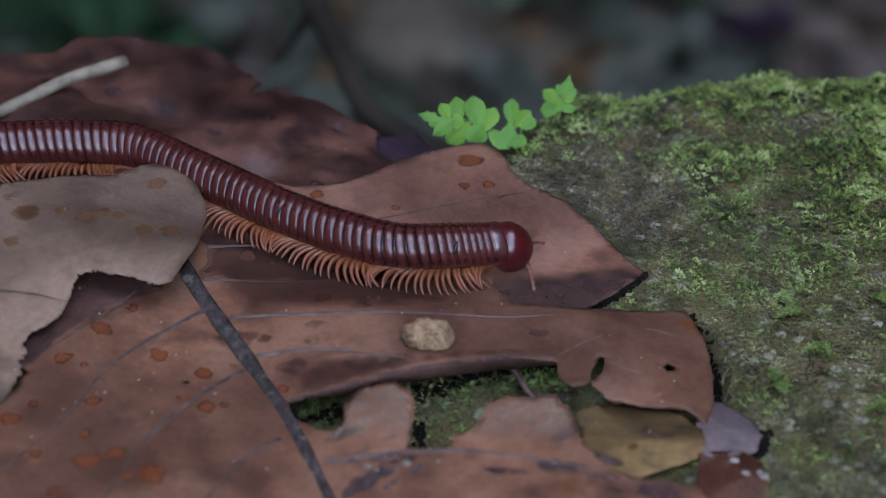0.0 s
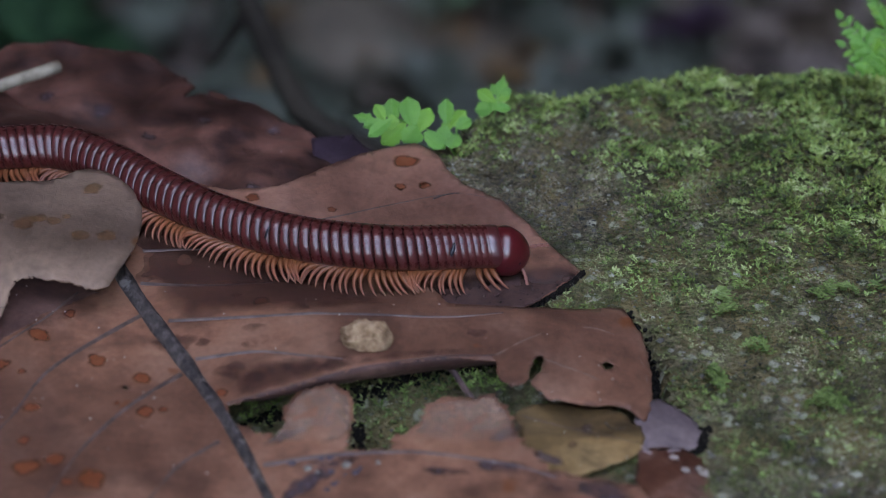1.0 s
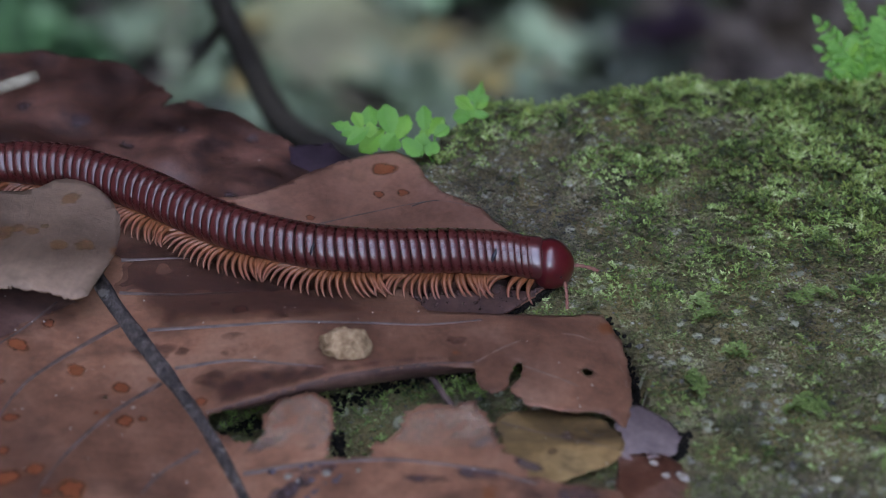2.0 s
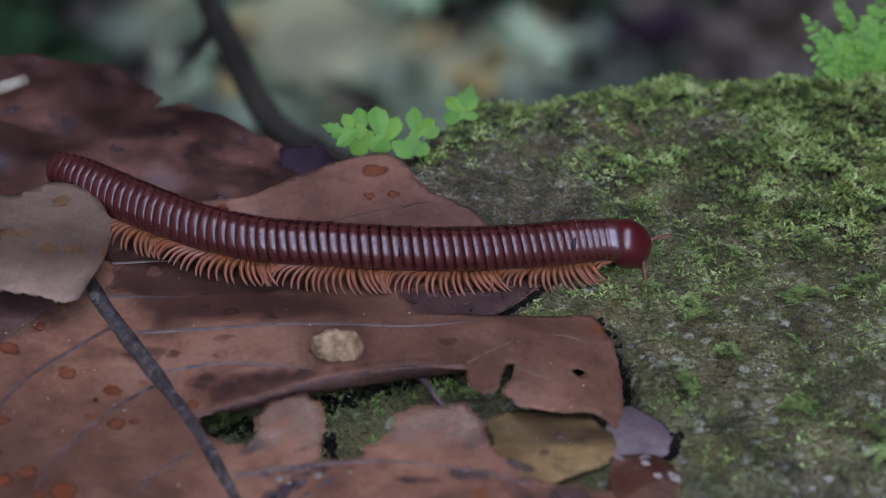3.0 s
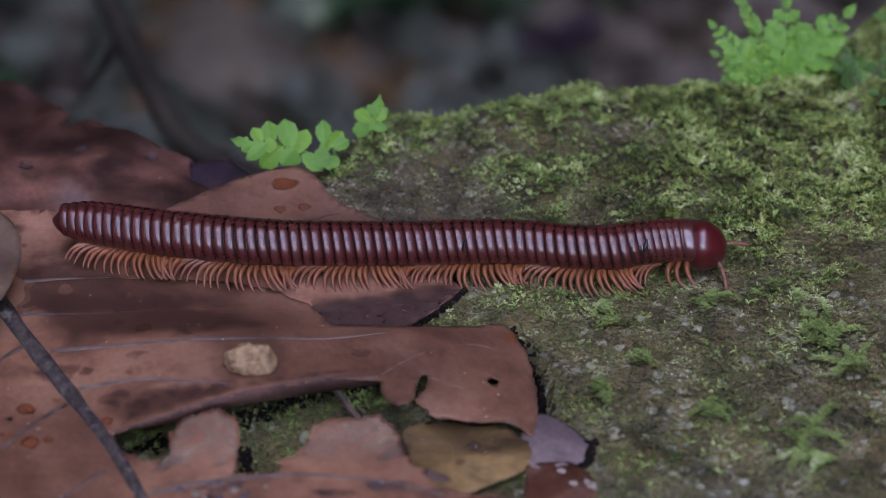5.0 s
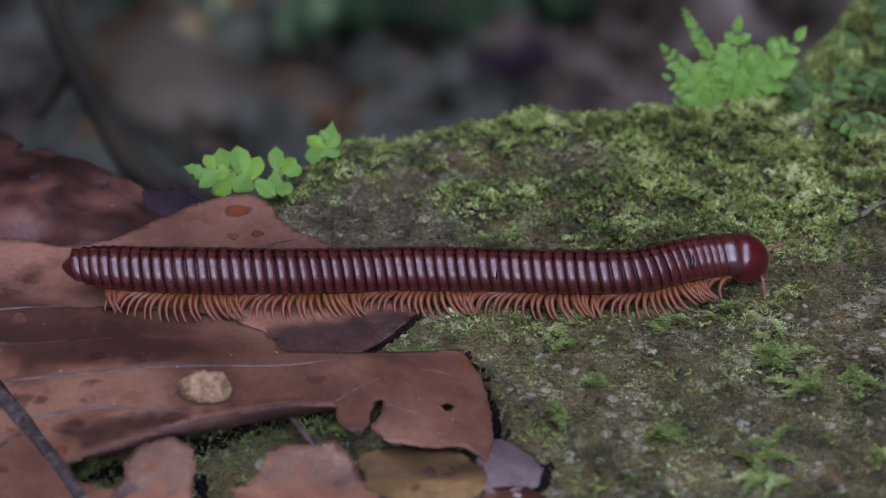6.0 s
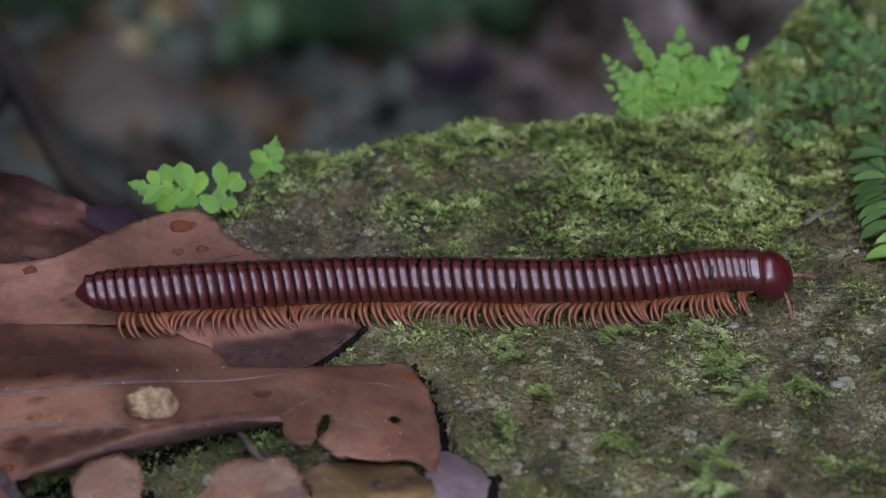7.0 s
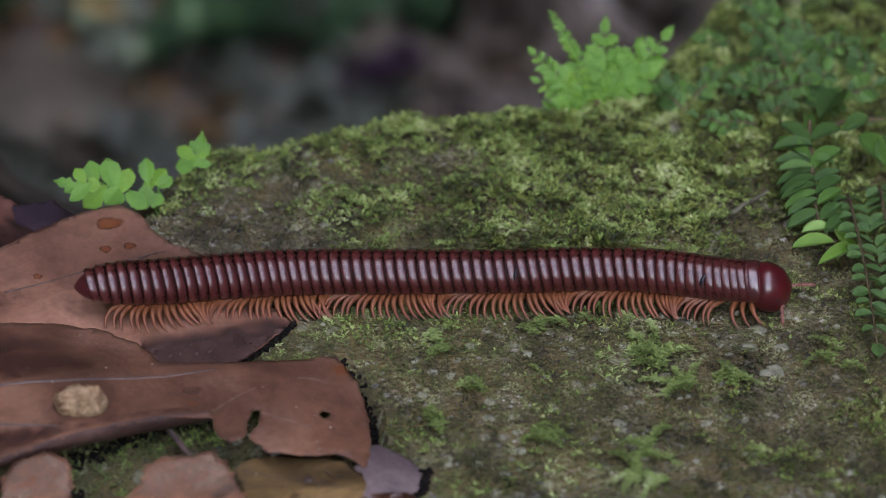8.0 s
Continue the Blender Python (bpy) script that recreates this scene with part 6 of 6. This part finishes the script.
def thickness(i):
    """The body's thickness at ring i, counted from the neck."""
    k = 1.0
    if i < 6:
        k *= 0.98 + 0.0035 * i
    k *= 1.0 + 0.035 * smooth(i / 8) + 0.05 * smooth((i - 26) / 24)
    left = RINGS - 1 - i
    if left < 9:
        k *= (0.72, 0.83, 0.9, 0.94, 0.965, 0.98, 0.987, 0.992, 0.996)[left]
    return k


millipede = thing("millipede", (0, 0, 0), "long wine-red millipede with orange legs crawling over leaves and moss", "millipede")
ring_shape, leg_right, leg_left = ring_mesh(), leg_mesh(-1), leg_mesh(1)
belly_shape = mesh_of("belly_plate", *revolve([(-0.8, 1.6), (-0.75, 2.2), (0.8, 2.2), (0.85, 1.6)], 14, 0.55), BELLY)
rings, legs = [], []
for i in range(RINGS):
    ring = part("ring", ring_shape, millipede)
    ring.scale = (1.0, thickness(i), thickness(i))
    rings.append(ring)
    if i < RINGS - 3:
        plate = part("belly_plate", belly_shape, ring, "orange underside", pose(0, 0, -2.35 * MM))
        plate.scale = (1.1, 0.95, 0.45)
        for step in ((0.45, -0.45) if i > 3 else (0.0,) if i in (0, 1, 2) else ()):
            for side, shape in ((-1, leg_right), (1, leg_left)):
                leg = part("leg", shape, ring)
                legs.append((leg, i, step, side))

# neck shield, head, eyes and feelers
NECK = revolve([(-1.7, 3.3), (-1.7, 3.7), (-1.55, 3.8), (-1.0, 3.85), (-0.4, 3.85), (0.1, 3.79), (0.38, 3.7), (0.5, 3.58), (0.52, 3.3)])
collar = part("neck_shield", mesh_of("neck_shield", leaning(NECK[0]), NECK[1], COLLAR), millipede, "smooth shining plate behind the head")
head = part("head", head_mesh(), millipede, "dark red rounded head")
for side in (-1, 1):
    eye = bpy.data.meshes.new("eye")
    bm = bmesh.new()
    bmesh.ops.create_uvsphere(bm, u_segments=12, v_segments=8, radius=0.3 * MM)
    bm.to_mesh(eye)
    bm.free()
    eye.materials.append(SCAR)
    part("eye", eye, head, "small black eye", pose(2.2 * MM, side * 3.12 * MM, -0.4 * MM))
jaw = bpy.data.meshes.new("jaw")
bm = bmesh.new()
bmesh.ops.create_uvsphere(bm, u_segments=16, v_segments=10, radius=1)
for v in bm.verts:
    v.co = Vector((v.co.x * 1.0, v.co.y * 1.7, v.co.z * 0.7)) * MM
bm.to_mesh(jaw)
bm.free()
jaw.materials.append(MOUTH)
part("jaw", jaw, head, "pale reddish mouth parts", pose(2.2 * MM, 0, -3.8 * MM))
FEELER = [(0, 0, 0), (0.6, 0, 0.3), (1.5, 0, 0.45), (2.5, 0, 0.4), (3.5, 0, 0.15), (4.5, 0, -0.2), (5.3, 0, -0.6), (5.7, 0, -0.85)]
feeler_mesh = bead_line(FEELER, [0.40, 0.36, 0.34, 0.34, 0.34, 0.35, 0.33, 0.25], ANTENNA, "antenna")
feelers = [(part("antenna", feeler_mesh, head, "beaded reddish feeler"), side) for side in (-1, 1)]
tail_tip = part("tail_tip", mesh_of("tail_tip", *revolve([(1.2, 2.4), (0.9, 2.85), (0.2, 2.85), (-0.8, 2.5), (-1.7, 1.95), (-2.4, 1.3), (-2.9, 0.7), (-3.2, 0.2)][::-1], 24), COLLAR), millipede, "pointed last plate of the body")

# dark scars on two rings
scar_shape = mesh_of("scar", *tube([(0.3, -2.62, 2.95), (0.15, -3.0, 2.5), (-0.1, -3.32, 2.0), (-0.25, -3.6, 1.4), (-0.2, -3.76, 0.95)], [0.1, 0.3, 0.42, 0.34, 0.1], 8, 0.6), SCAR)
for i in (6, 24):
    mark = part("scar", scar_shape, rings[i], "small black scar")
    mark.scale = (1, 1, 1) if i == 6 else (0.7, 1, 1)


def body_poses(points):
    """Root, head, neck shield, rings and tail at one moment, in world space."""
    dense = spline([Vector((*p, 0)) for p in points], 121)
    cum = [0.0]
    for a, b in zip(dense, dense[1:]):
        cum.append(cum[-1] + (b - a).length)
    total = cum[-1]

    def at(s, lift=0.0):
        s = max(0.0, min(total, s))
        i = max(1, next((k for k, c in enumerate(cum) if c >= s), len(cum) - 1))
        a, b = dense[i - 1], dense[i]
        p = a.lerp(b, (s - cum[i - 1]) / max(1e-6, cum[i] - cum[i - 1]))
        lo, hi = dense[max(0, i - 4)], dense[min(len(dense) - 1, i + 3)]
        w = (lo - hi).normalized()
        z = axis_height(p.x, p.y)
        rise = axis_height(p.x + w.x, p.y + w.y) - z
        yaw = math.degrees(math.atan2(w.y, w.x))
        # on the leaves the body leans over and shows its legs
        roll = -15 * smooth((-28 - p.x) / 30)
        return pose(p.x * MM, p.y * MM, (z + lift) * MM, 0, -math.degrees(math.atan(rise)), yaw) @ pose(0, 0, 0, roll, 0, 0)

    front, rear = 6.6, 3.2
    run = [0.0]
    for i in range(RINGS - 1):
        # rings stand closer near the head and a little near the tail
        run.append(run[-1] + (0.66 + 0.34 * smooth((i + 1) / 13)) * (1 - 0.07 * smooth((i - RINGS + 14) / 12)))
    out = [at(4.35, -0.25) @ pose(0, 0, 0, 0, 9, 0), at(5.5, 0.0)]
    for i in range(RINGS):
        s = front + (total - front - rear) * run[i] / run[-1]
        out.append(at(s, 0.35 * (thickness(i) - 1)))
    out.append(at(total - 3.0, -0.2))
    return out


def motions():
    table = [(t, body_poses(p)) for t, p in LINES]
    middle = [(t, Matrix.Translation(poses[RINGS // 2].translation * 1.0)) for t, poses in table]
    walk(millipede, middle)
    undo = [m.inverted() for _, m in middle]
    for k, ob in enumerate([head, collar] + rings + [tail_tip]):
        walk(ob, [(t, undo[j] @ poses[k]) for j, (t, poses) in enumerate(table)])
    beat, steps = 1.3, 73
    times = [8.0 * j / (steps - 1) for j in range(steps)]
    for leg, i, step, side in legs:
        hip = Vector((step * MM, side * 1.5 * MM, -2.75 * MM))
        wobble = random.uniform(-1, 1)
        rows = []
        for t in times:
            phase = 2 * math.pi * (beat * t + (i - step / 1.9) / 11.0 + 0.35)
            late = phase + 0.3 * wobble
            swing = -15 - 37 * (math.sin(late) - 0.24 * math.sin(2 * late)) + 2.5 * wobble
            lift = 10 * max(0.0, -math.cos(phase)) - 1
            rows.append((t, Matrix.Translation(hip) @ pose(0, 0, 0, side * lift, 0, -side * swing)))
        walk(leg, rows)
    # the branch hangs in the sun's beam, swings aside for two seconds, and comes back
    hang = (BEAM + SUNWARD * 1900) * MM
    sway = [(0.0, 0.0), (0.6, 0.02), (1.05, 0.05), (1.25, 0.33), (1.45, 0.6), (1.9, 0.72), (2.5, 0.66), (2.9, 0.55), (3.2, 0.41), (3.5, 0.23), (3.9, 0.07), (5.0, 0.0), (6.5, 0.02), (8.0, 0.0)]
    walk(branch, [(t, Matrix.Translation(hang + Vector((-0.85 * d, -0.1 * d, 0.25 * d)))) for t, d in sway])
    for feeler, side in feelers:
        rows = []
        for j in range(33):
            t = j / 4
            yaw = (-70 if side < 0 else 16) + 11 * math.sin(2.1 * t + side) + 5 * math.sin(5.3 * t)
            dip = (34 if side < 0 else -22) + 9 * math.sin(2.7 * t + 1.5 * side) + 6 * math.sin(6.1 * t + side)
            rows.append((t, pose(3.1 * MM, side * 1.8 * MM, -1.9 * MM) @ pose(0, 0, 0, 0, 0, yaw) @ pose(0, 0, 0, 0, dip, 0)))
        walk(feeler, rows)


motions()
